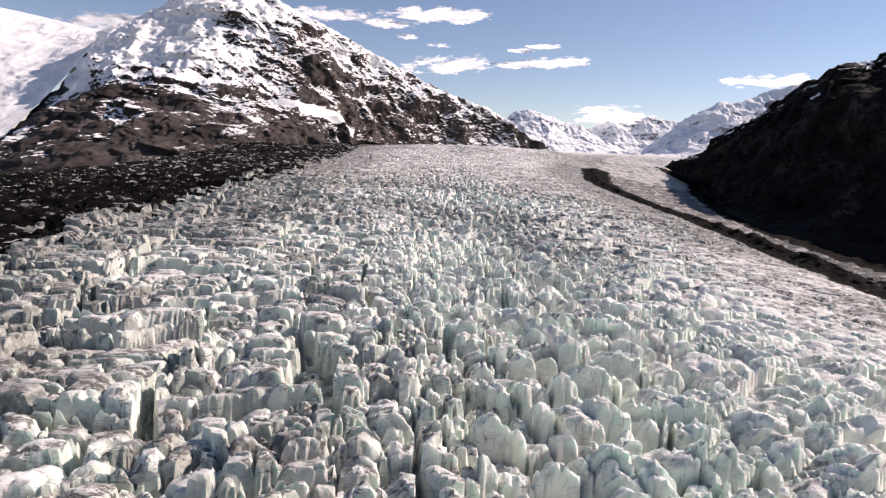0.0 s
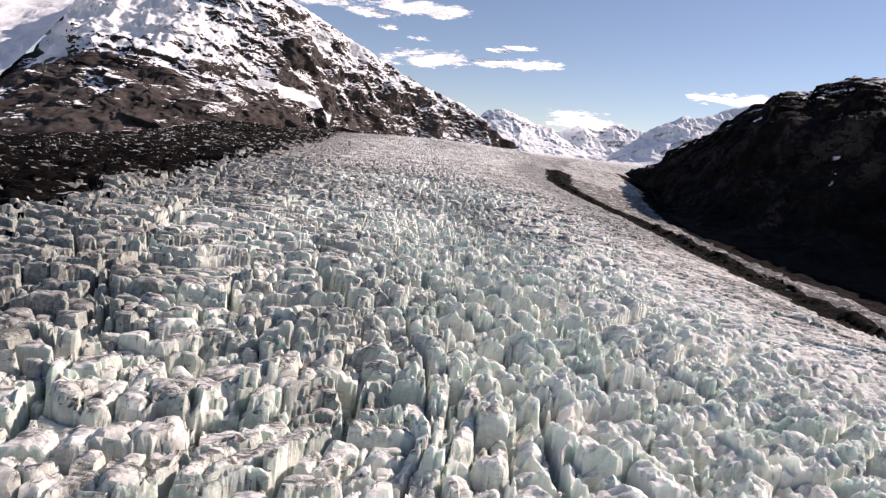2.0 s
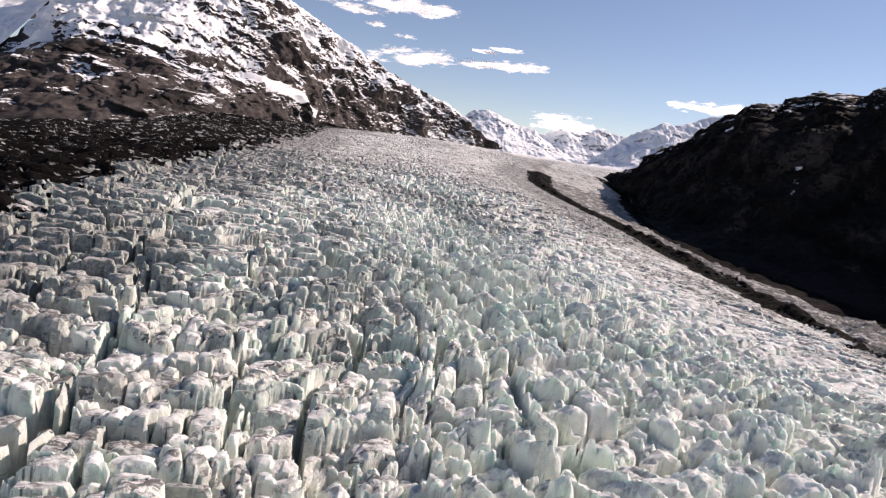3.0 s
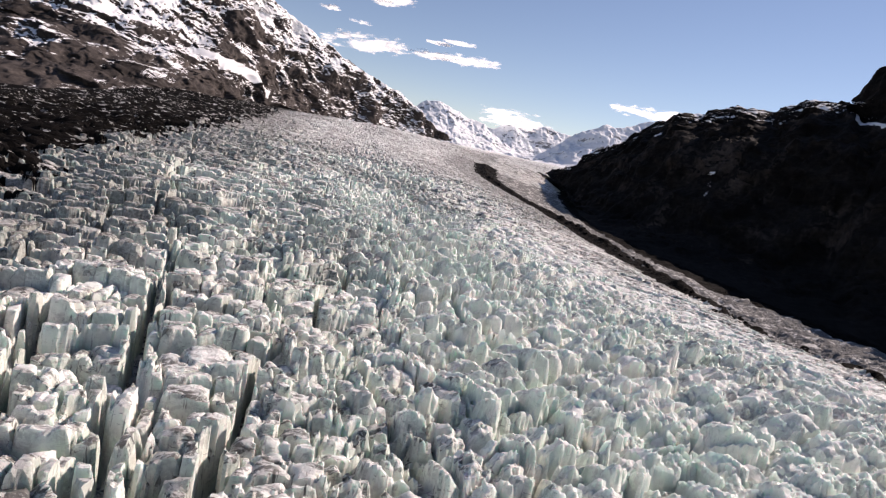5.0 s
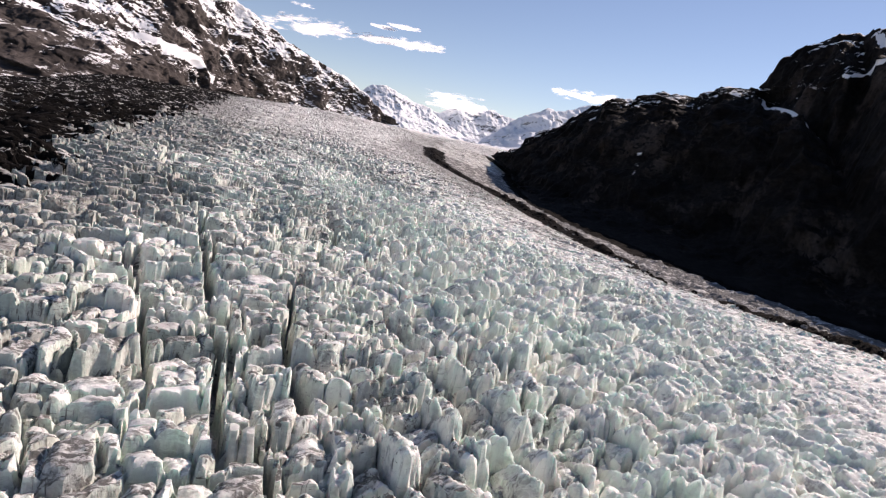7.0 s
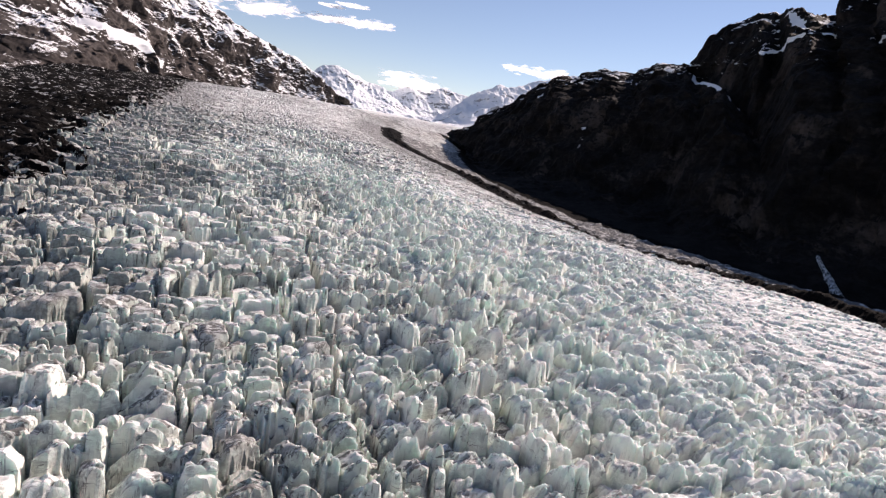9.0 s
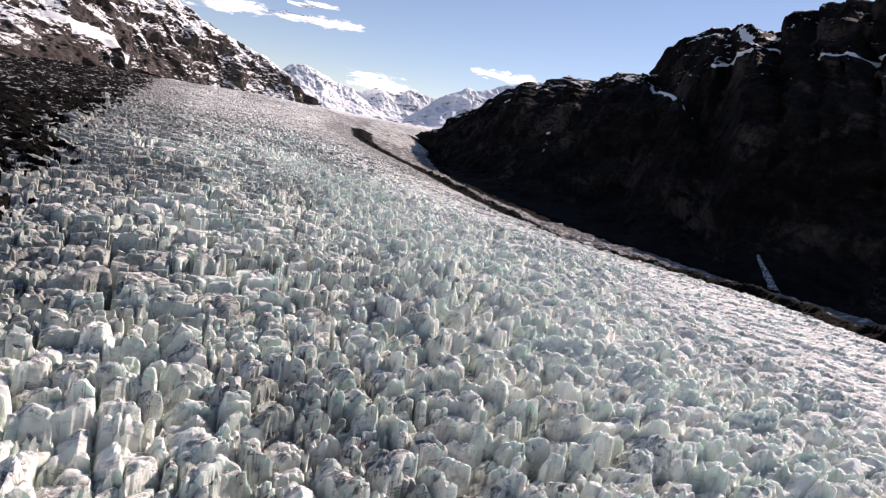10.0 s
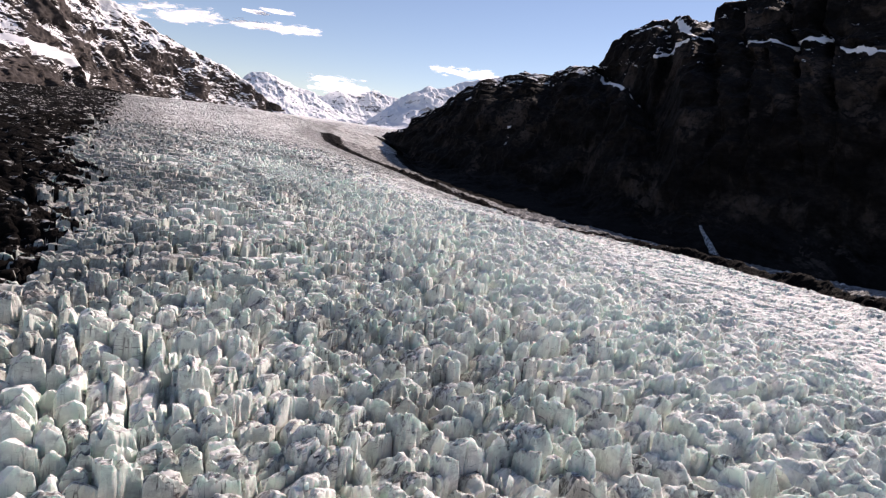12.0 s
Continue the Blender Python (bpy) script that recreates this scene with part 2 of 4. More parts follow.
def long_shape(x, y):
    """The smooth surface of ice and debris, before it is broken up."""
    X, Y = np.clip(x, -640, 640) / 300, np.clip(y, -460, 1420) / 500
    z = (71.12 - 1.12 * X - 9.56 * X * X + 20.82 * Y - 1.24 * Y * Y - 18.28 * X * Y - 2.73 * X * X * Y + 1.37 * Y ** 3
         + 8.11 * X * Y * Y)
    far_plain = 138 + (y - 1420) * 0.018
    f = smooth(1300, 1900, y) * smooth(-700, -300, x)
    z = z * (1 - f) + far_plain * f
    z = z - 12 * smooth(-170, -340, x) * smooth(900, 300, y)
    z = z + 26 * np.exp(-((x + 370) / 115) ** 2 - ((y - 1180) / 190) ** 2)
    edge = interp(y, ICE_EDGE)
    return z - 6 * smooth(-50, 5, x - edge) * smooth(1100, 700, y)


# the longest clefts, as plan lines of (y, x)
CLEFTS = (((-128, -51), (-108, -53), (-86, -56), (-57, -59), (-31, -63), (12, -71)),
          ((-112, -36), (-88, -38), (-66, -38), (-15, -34)),
          ((-98, -85), (-77, -80), (-63, -76), (-42, -82), (-8, -89)))


def split_line(v, size, seed, row, jitter=0.8):
    """Uneven pieces along one axis: each place's piece, its distance to the nearer end, its offset from the middle and the
    number of the joint at that end. row: a whole number that gives each strip its own joints."""
    def joint(k):
        return (k + jitter * (hash01(k, row, 3, seed) - 0.5)) * size
    k = np.floor(v / size)
    k = np.where(v < joint(k), k - 1, np.where(v >= joint(k + 1), k + 1, k))
    lo, hi = joint(k), joint(k + 1)
    return k, np.minimum(v - lo, hi - v), v - (lo + hi) / 2, np.where(v - lo < hi - v, k, k + 1)


def drop(edge, width, run=0.45):
    """1 inside a joint, 0 on the block beside it, with a steep wall between."""
    return 1 - np.clip((edge - width) / run, 0, 1) ** 0.8


WAVES = [(-320, 5), (-230, 25), (-60, 45), (100, 48), (400, 60)]


def broken(x, y):
    """Height of the seracs over the long shape, and the numbers of the block that each place belongs to."""
    sway, swell = fbm(x / 21, y / 21, octaves=3, seed=5), fbm(x / 21, y / 21, octaves=3, seed=25)
    wx = x + 0.12 * y + 3.4 * sway + 8 * vnoise(x / 70, y / 70, seed=8)
    wy = y - 0.15 * x + 4.4 * swell + 8 * vnoise(x / 60, y / 60, seed=28)
    tight = lambda v, a, w: np.where(v > a, (v - a) - w * (1 - np.exp(-np.clip(v - a, 0, 1e5) / w)), 0.0)
    wx = wx + 0.12 * tight(x, -45, 40)
    wy = wy + 0.10 * tight(y, 90, 60)
    wy = wy - 0.15 * tight(-y, 140, 40)
    wx = wx - 0.32 * smooth(0, 130, y) * smooth(30, -40, x) * (x + 40)
    slabby = smooth(-140, -30, y) * smooth(40, -10, x)
    fins = np.clip(0.10 + 0.75 * smooth(-100, -185, y) + 0.85 * smooth(-50, 10, x) + 0.45 * fbm(x / 50, y / 50, octaves=2, seed=31), 0, 1)
    fins = fins * (1 - 0.35 * slabby)
    # the faces are fluted from top to foot
    flute = 0.5 * vnoise(x / 1.5, y / 1.5, seed=71) + 0.5 * vnoise(x / 3.6, y / 3.6, seed=72)
    rag = 0.8 * vnoise(x / 3.4, y / 3.4, seed=75)
    # columns between long crevasses that run down the glacier, cut across into rows of slabs
    col, cedge, cox, cjoint = split_line(wx + 3.4 * vnoise(x / 11, y / 20, seed=61), 18.0, 9, 0 * x, 0.9)
    row, redge, roy, rjoint = split_line(wy + 9 * hash01(col, 7, 0, 12) + rag + 2.4 * vnoise(x / 9, y / 9, seed=62), 6.6, 19, col, 0.95)
    bit, bedge, box, bjoint = split_line(wx + rag + 1.6 * vnoise(x / 5, y / 5, seed=63), 6.0, 29, row + 31 * col, 0.95)
    r1, r2, r3 = (hash01(col * 57 + row, bit, k, 40) for k in (1, 2, 3))
    whole_row = hash01(col, row, 4, 41)
    gap = hash01(cjoint, np.floor(wy / 55), 5, 77)
    split = hash01(rjoint, col, 6, 77)
    part_of = hash01(bjoint, row + 31 * col, 8, 77)
    slab = 5.2 * (whole_row - 0.45) + 2.6 * (r1 - 0.5) - (0.10 + 0.26 * r2) * roy + 0.16 * (r3 - 0.5) * box
    slab = slab - (1.2 + 6.5 * split ** 1.5) * drop(redge + 0.35 * flute, 0.18 + 0.55 * split ** 2) \
        - (0.5 + 5.0 * part_of ** 2) * drop(bedge + 0.3 * flute, 0.12 + 0.35 * part_of ** 2)
    near_edge = np.minimum(redge, bedge)
    slab = slab - 1.7 * np.exp(-np.clip(near_edge, 0, 50) / 1.25)
    # narrow upright towers, close together
    tc, tcedge, tox, tcj = split_line(wx + 1.4 * vnoise(x / 6, y / 6, seed=65), 6.6, 13, 0 * x, 0.95)
    tr, tredge, toy, trj = split_line(wy + 7 * hash01(tc, 3, 0, 14) + 1.6 * vnoise(x / 6, y / 6, seed=66), 8.8, 15, tc, 0.95)
    q1, q2, q3 = (hash01(tc, tr, k, 50) for k in (1, 2, 3))
    side = hash01(tcj, tr, 5, 50)
    front = hash01(trj, tc, 6, 50)
    tower = 7.0 * (q1 - 0.5) - (0.30 + 0.45 * q2) * toy + 0.9 * (q3 - 0.5) * tox - (0.5 + 0.6 * q2) * np.abs(tox + 2 * (q1 - 0.5)) - 0.03 * toy ** 2
    tower = tower - (0.6 + 7.5 * side ** 1.8) * drop(tcedge + 0.3 * flute, 0.10 + 0.40 * side ** 2, 0.55) \
        - (2.0 + 7.0 * front) * drop(tredge + 0.35 * flute, 0.2 + 0.6 * front ** 2, 0.5)
    # ribs that run down the slope
    folds = fbm((wx + 0.45 * wy) / 2.3 + 1.3 * vnoise(x / 7, y / 7, seed=83), (wy - 0.45 * wx) / 13.0, octaves=2, seed=84, ridged=True)
    tower = tower + 0.9 * folds
    h = slab * (1 - fins) + (tower + 2.2 * (whole_row - 0.5)) * fins
    # larger steps, the long crevasses, and lumps on the tops
    g = cells(wx, wy, 31, 40, 17, 0.9, True)
    lift = 3.0 * (hash01(g["i"], g["j"], 1, 77) - 0.5)
    s = cells(wx + 1.0 * vnoise(x / 3.1, y / 3.1, seed=73), wy + 1.0 * vnoise(x / 3.1, y / 3.1, seed=74), 2.4, 1.9, 21)
    small = 0.32 * np.clip(s["edge"] / 0.35, 0, 1) * (0.1 + hash01(s["i"], s["j"], 1, 90)) + 0.28 * fbm(x / 2.6, y / 2.6, octaves=2, seed=91)
    h = h + 4.4 + lift + small
    crevasse = drop(cedge + 0.4 * flute, 0.15 + 0.95 * gap ** 2, 0.5) * (1 - 0.75 * fins)
    h = h - crevasse * (1.5 + 11 * gap ** 1.5)
    gape = 0.0
    for line in CLEFTS:
        off = np.abs(x - interp(y, line) + 2.2 * vnoise(x / 11, y / 11, seed=95) + 0.7 * vnoise(x / 3.5, y / 3.5, seed=96))
        ends = smooth(line[0][0] - 6, line[0][0] + 14, y) * smooth(line[-1][0] + 6, line[-1][0] - 14, y)
        open_here = smooth(2.0, 1.2, off) * ends
        h = h * (1 - open_here) - 11 * open_here
        gape = np.maximum(gape, open_here)
    # towards the sun the blocks are worn to leaning humps with draped folds, and beyond those to low pillows
    past = x - interp(y, WAVES)
    hum = 0.85 * smooth(-16, 40, past + 30 * fbm(x / 34, y / 34, octaves=2, seed=87))
    m = cells(wx + 0.35 * wy + 3 * vnoise(x / 12, y / 12, seed=81), wy + 3 * vnoise(x / 12, y / 12, seed=82), 12.5, 8.5, 33, 1.0)
    m1, m2 = hash01(m["i"], m["j"], 1, 85), hash01(m["i"], m["j"], 2, 85)
    lean = m["oy"] * 0.9 - m["ox"] * 0.45
    mound = 5.0 * (m1 - 0.4) - (0.30 + 0.30 * m2) * lean + 3.6 * np.clip(m["edge"] / 3.4, 0, 1) ** 0.8
    mound = mound + 1.9 * folds * (0.5 + m2)
    h = h * (1 - hum) + (3.2 + mound + 0.5 * small + 0.5 * lift) * hum
    # thin layers stand out on the flatter tops
    step = h / 0.95 + r1
    flat = 0.95 * (np.floor(step) + smooth(0.35, 0.75, step - np.floor(step)) - r1)
    h = h + (flat - h) * (0.15 + 0.45 * slabby) * (1 - hum) * (1 - smooth(0, 0.3, gape))
    pieces = dict(i=np.where(fins > 0.5, tc + 900, col * 9 + bit - 3000), j=np.where(fins > 0.5, tr, row))
    return h, pieces


def pillows(x, y):
    """Low worn ice along the sunny edge: flat cushions, longer across than deep."""
    p = cells(x + 0.5 * y + 5 * vnoise(x / 11, y / 11, seed=141), y + 4 * vnoise(x / 9, y / 9, seed=142), 8.5, 4.6, 143, 1.0)
    ribs = fbm((x + 0.45 * y) / 3.4 + 1.3 * vnoise(x / 7, y / 7, seed=147), (y - 0.45 * x) / 14, octaves=2, seed=146, ridged=True)
    return 2.4 * (hash01(p["i"], p["j"], 1, 144) - 0.4) + 1.2 * np.clip(p["edge"] / 1.6, 0, 1) ** 0.7 - 0.1 * p["oy"] + 0.8 * ribs


def steepened(xs, ys, z):
    """Corners moved sideways, the high ones out and the low ones in, so that the blocks' walls stand upright."""
    gz = z.reshape(len(ys), len(xs))
    around = gz.copy()
    around[1:-1, 1:-1] = sum(gz[1 + a:gz.shape[0] - 1 + a, 1 + b:gz.shape[1] - 1 + b] for a in (-1, 0, 1) for b in (-1, 0, 1)) / 9
    gy, gx = np.gradient(around, ys, xs)
    slope = np.hypot(gx, gy) + 1e-6
    room = np.minimum(np.gradient(xs)[None, :], np.gradient(ys)[:, None])
    reach = np.clip((gz - around) * 0.55, -0.46, 0.46) * np.minimum(room, 1.2) * smooth(0.5, 1.2, slope)
    reach[0], reach[-1], reach[:, 0], reach[:, -1] = 0, 0, 0, 0
    return (-reach * gx / slope).ravel(), (-reach * gy / slope).ravel()


def ground_zone(xs, ys, seam=None):
    """One stretch of the ground: its corners, faces, what each face belongs to, its dirt and its blocks' numbers."""
    gx, gy = (a.ravel() for a in np.meshgrid(xs, ys))
    rise, block = broken(gx, gy)
    to_edge = gx - interp(gy, ICE_EDGE)
    to_moraine = gx - interp(gy, MORAINE_EDGE)
    wander = 16 * fbm(gx / 45, gy / 45, octaves=4, seed=101)
    quiet = 105 * smooth(20, -120, gy)
    worn = smooth(-190, -70, to_edge + quiet + 0.6 * wander) * smooth(900, 500, gy)
    calm = 1 - 0.42 * worn
    low = smooth(-130, -45, to_edge + 0.85 * quiet + 0.8 * wander) * smooth(20, -10, to_edge) * smooth(420, 250, gy)
    rise = rise * (1 - low) + (2.5 + 1.6 * pillows(gx, gy)) * low
    amp = np.where(to_edge > 0, 0.6 + 0.25 * smooth(280, 380, gy), calm) * (1 - 0.38 * smooth(20, 300, gy)) * (1 - 0.55 * smooth(400, 900, gy))
    amp = amp * np.where(to_moraine < 0, 0.9, 1.0) * smooth(2600, 1500, gy)
    amp = amp * smooth(-900, -420, gx) * smooth(900, 560, gx)
    # a ridge of stones along the edge of the ice
    tall = 5.0 + 5.0 * smooth(60, -10, gy)
    ridge = tall * np.exp(-((to_edge - 3) / 10) ** 2) * smooth(1300, 1000, gy) * (1 + 0.25 * vnoise(gx / 24, gy / 24, seed=44))
    ridge = ridge * (1 - 0.7 * smooth(40, 90, gy) * smooth(220, 160, gy))
    lumps = fbm(gx / 26, gy / 26, octaves=5, seed=55) * np.where((to_edge > -4) | (to_moraine < 6), 4.5, 1.0)
    heap = smooth(10, -25, to_moraine + 0.5 * wander) * smooth(2400, 1400, gy) * smooth(-900, -500, gx)
    heaps = 5.5 * fbm(gx / 38, gy / 24, octaves=4, seed=57, ridged=True)
    gz = long_shape(gx, gy) + amp * rise + ridge + lumps + heap * heaps - 2.5
    if seam is not None:
        gz[-len(xs):] = np.interp(xs, *seam)
    dx, dy = steepened(xs, ys, gz)
    corners = np.stack([gx + dx, gy + dy, gz], -1)
    quads = grid_quads(len(xs), len(ys))
    # which of the ground each face belongs to
    q = quads[:, 0]
    mx, my = gx[q], gy[q]
    whole = hash01(block["i"][q], block["j"][q], 8, 40) - 0.5
    spot = 34 * whole + (7 + 9 * smooth(100, 500, my)) * fbm(mx / 9, my / 9, octaves=3, seed=131) + wander[q] + 12 * fbm(mx / 26, my / 26, octaves=2, seed=133)
    e, mo = to_edge[q], to_moraine[q]
    is_left = (mo + spot < -7) & ~((my > 1500) & (mx > -150))
    thin = smooth(30, 90, my) * smooth(210, 150, my)
    broad = 9 * smooth(200, 420, my)
    is_line = (e + 0.2 * spot > -14 + 12 * thin - broad - 15 * smooth(-20, -120, my)) & (e + 0.2 * spot < 17 - 11 * thin + broad) & (my < 1150)
    is_grey = (e + 0.25 * spot > 0) & ~is_line & (mx < 1000) & (my < 1080 + 1.2 * spot)
    is_patch = (((mx - 600) / 105) ** 2 + ((my + 72) / 70) ** 2 + 0.03 * spot < 1) & is_grey
    # ground within the cliff's shadow, coloured near-black for it
    is_shadowed = (mx - interp(my, SHADOW_EDGE) + 0.2 * spot > 0) & (my < 1500) & ~is_patch & ~is_line & (mx > 250)
    is_grey = is_grey & ~is_patch & ~is_shadowed
    is_ice = ~(is_left | is_line | is_grey | is_patch | is_shadowed)
    # how much rock dust lies on the ice
    dusty_block = smooth(0.5, 0.95, hash01(block["i"], block["j"], 9, 40))
    dirty = 0.6 + 0.9 * fbm(gx / 60, gy / 100, octaves=3, seed=151) + 1.05 * smooth(110, 0, to_moraine + wander) + (0.6 + 0.12 * smooth(20, -30, gx)) * dusty_block
    dirty = dirty + 0.35 * smooth(-150, -40, to_edge) + 0.4 * smooth(-110, -20, to_edge) + 0.55 * smooth(150, 500, gy) \
        + 0.5 * smooth(0, 10, to_edge) * smooth(400, 300, gy) + 0.45 * smooth(30, -60, gx) \
        + 0.5 * smooth(-80, 10, gy) * smooth(20, -40, gx) * smooth(300, 150, gy)
    dirty = dirty + 0.55 * smooth(120, 300, gy) * fbm(gx / 34, gy / 9, octaves=3, seed=157) + 0.12 * smooth(150, 350, gy) * smooth(-40, 120, gx) \
        - 0.15 * smooth(600, 1100, gy)
    dirty = np.where((to_edge > 12) & (gy > 330), 1.75 + 0.4 * fbm(gx / 30, gy / 14, octaves=2, seed=159), dirty) * (1 - 0.3 * worn * smooth(0, -100, gy))
    dirty = dirty * (1 - 0.35 * smooth(-10, 40, gx) * smooth(-20, -90, to_edge) * smooth(240, 120, gy))
    dirty = dirty + 0.45 * smooth(-110, -40, to_edge) * smooth(-80, 40, gy) * smooth(5, -5, to_edge)
    dirty = dirty - 0.9 * np.exp(-((gx + 66) / 20) ** 2 - ((gy + 106) / 17) ** 2)
    dirty = np.clip(dirty, 0.1, 2.3) * (1 - 0.6 * smooth(1500, 2600, gy))
    kinds = np.select([is_left, is_line, is_grey, is_patch, is_shadowed], [1, 2, 3, 4, 5], 0)
    return dict(corners=corners, quads=quads, kinds=kinds, dirty=dirty, code=((block["i"] + 9000) * 16384 + block["j"] + 6000).astype(np.int64)[q], mx=mx, my=my)


FAR_XS = steps((-3600, -1000, 130), (-1000, -420, 20), (-420, -190, 3), (-190, 310, 1.4), (310, 720, 7), (720, 3600, 120))
FAR_YS = steps((300, 600, 1.7), (600, 1500, 4.8), (1500, 4600, 50))
XS = steps((-3600, -1000, 130), (-1000, -420, 20), (-420, -190, 2.4), (-190, -150, 1.2), (-150, 105, 0.55), (105, 200, 1.0), (200, 360, 2.0),
           (360, 720, 9), (720, 3600, 120))
YS = steps((-700, -500, 40), (-500, -400, 6), (-400, -290, 2), (-290, 150, 0.55), (150, 300, 0.9))
far_zone = ground_zone(FAR_XS, FAR_YS)
near_zone = ground_zone(XS, YS, (FAR_XS, far_zone["corners"][:len(FAR_XS), 2]))
corners = np.concatenate([near_zone["corners"], far_zone["corners"]])
quads = np.concatenate([near_zone["quads"], far_zone["quads"] + len(near_zone["corners"])])
kinds, dirty, code, mx, my = (np.concatenate([near_zone[k], far_zone[k]]) for k in ("kinds", "dirty", "code", "mx", "my"))

# the blocks that stand nearest to the flight are pieces of their own
near_cell = (kinds == 0) & (mx > -95) & (mx < 5) & (my > -262) & (my < -165)
attrs = (("dirt", dirty),)

glacier = tagged(new("glacier", mesh_of("glacier", corners, quads[(kinds == 0) & ~near_cell], ICE, attrs, 34)),
                 "broken white and pale teal glacier ice with brown rock dust", "glacier", kind="stuff")
moraine = tagged(new("moraine", mesh_of("moraine", corners, quads[kinds == 1], BLACK_RUBBLE, attrs)),
                 "black debris-covered moraine with bits of pale ice", "moraine", kind="stuff")
moraine_line = tagged(new("moraine_ridge", mesh_of("moraine_ridge", corners, quads[kinds == 2], DARK_STONES, attrs)),
                      "dark stone ridge along the edge of the ice", "moraine", kind="stuff")
debris = tagged(new("ground", mesh_of("ground", corners, quads[kinds == 3], GREY_RUBBLE, attrs)),
                "grey gravel and debris-covered ground below the cliff", "ground", kind="structure")

# this strip's dark colour stands for the shadow of the cliff
scree = tagged(new("scree", mesh_of("scree", corners, quads[kinds == 5], DARK_STONES, attrs)),
               "scree and boulders below the cliff, its shadow painted in as dark stone", "scree", kind="stuff")
snow_patch = tagged(new("snow_patch", mesh_of("snow_patch", corners, quads[kinds == 4], SHADE_GREY_SNOW, attrs)),
                    "patch of snow at the cliff's foot, shade painted into its grey", "snow patch")


def add_waterfall():
    """A white fall that fans out over the foot of the cliff."""
    a = np.linspace(0, 1, 26)[:, None]
    b = np.linspace(-1, 1, 9)[None, :]
    wide = 2.2 + 4.2 * a ** 1.3
    x = 533 - 18 * a + 0.75 * b * wide - 3.5 + 0.6 * vnoise(b * 3 + 9, a * 5)
    y = 126 - 44 * a - 0.65 * b * wide - 2.0 + 0.6 * vnoise(b * 3, a * 5)
    z = 64 - 30 * a + 1.6 * (1 - b * b) + 0.8 * vnoise(b * 4 + 3, a * 7) + 1.5
    pts = np.stack([x, y + 0 * a, z], -1).reshape(-1, 3)
    tagged(new("waterfall", mesh_of("waterfall", pts, grid_quads(9, 26), FALL)), "narrow white waterfall at the foot of the dark cliff", "waterfall")


def add_seracs():
    chosen = quads[near_cell]
    keys = code[near_cell]
    order = np.argsort(keys, kind="stable")
    chosen, keys = chosen[order], keys[order]
    starts = np.concatenate([[0], np.nonzero(np.diff(keys))[0] + 1, [len(keys)]])
    for a, b in zip(starts[:-1], starts[1:]):
        if b - a > 6:
            lo, hi = chosen[a:b].min(), chosen[a:b].max() + 1
            piece = new("serac", mesh_of("serac", corners[lo:hi], chosen[a:b] - lo, ICE, (("dirt", dirty[lo:hi]),), 34))
            piece.parent = glacier


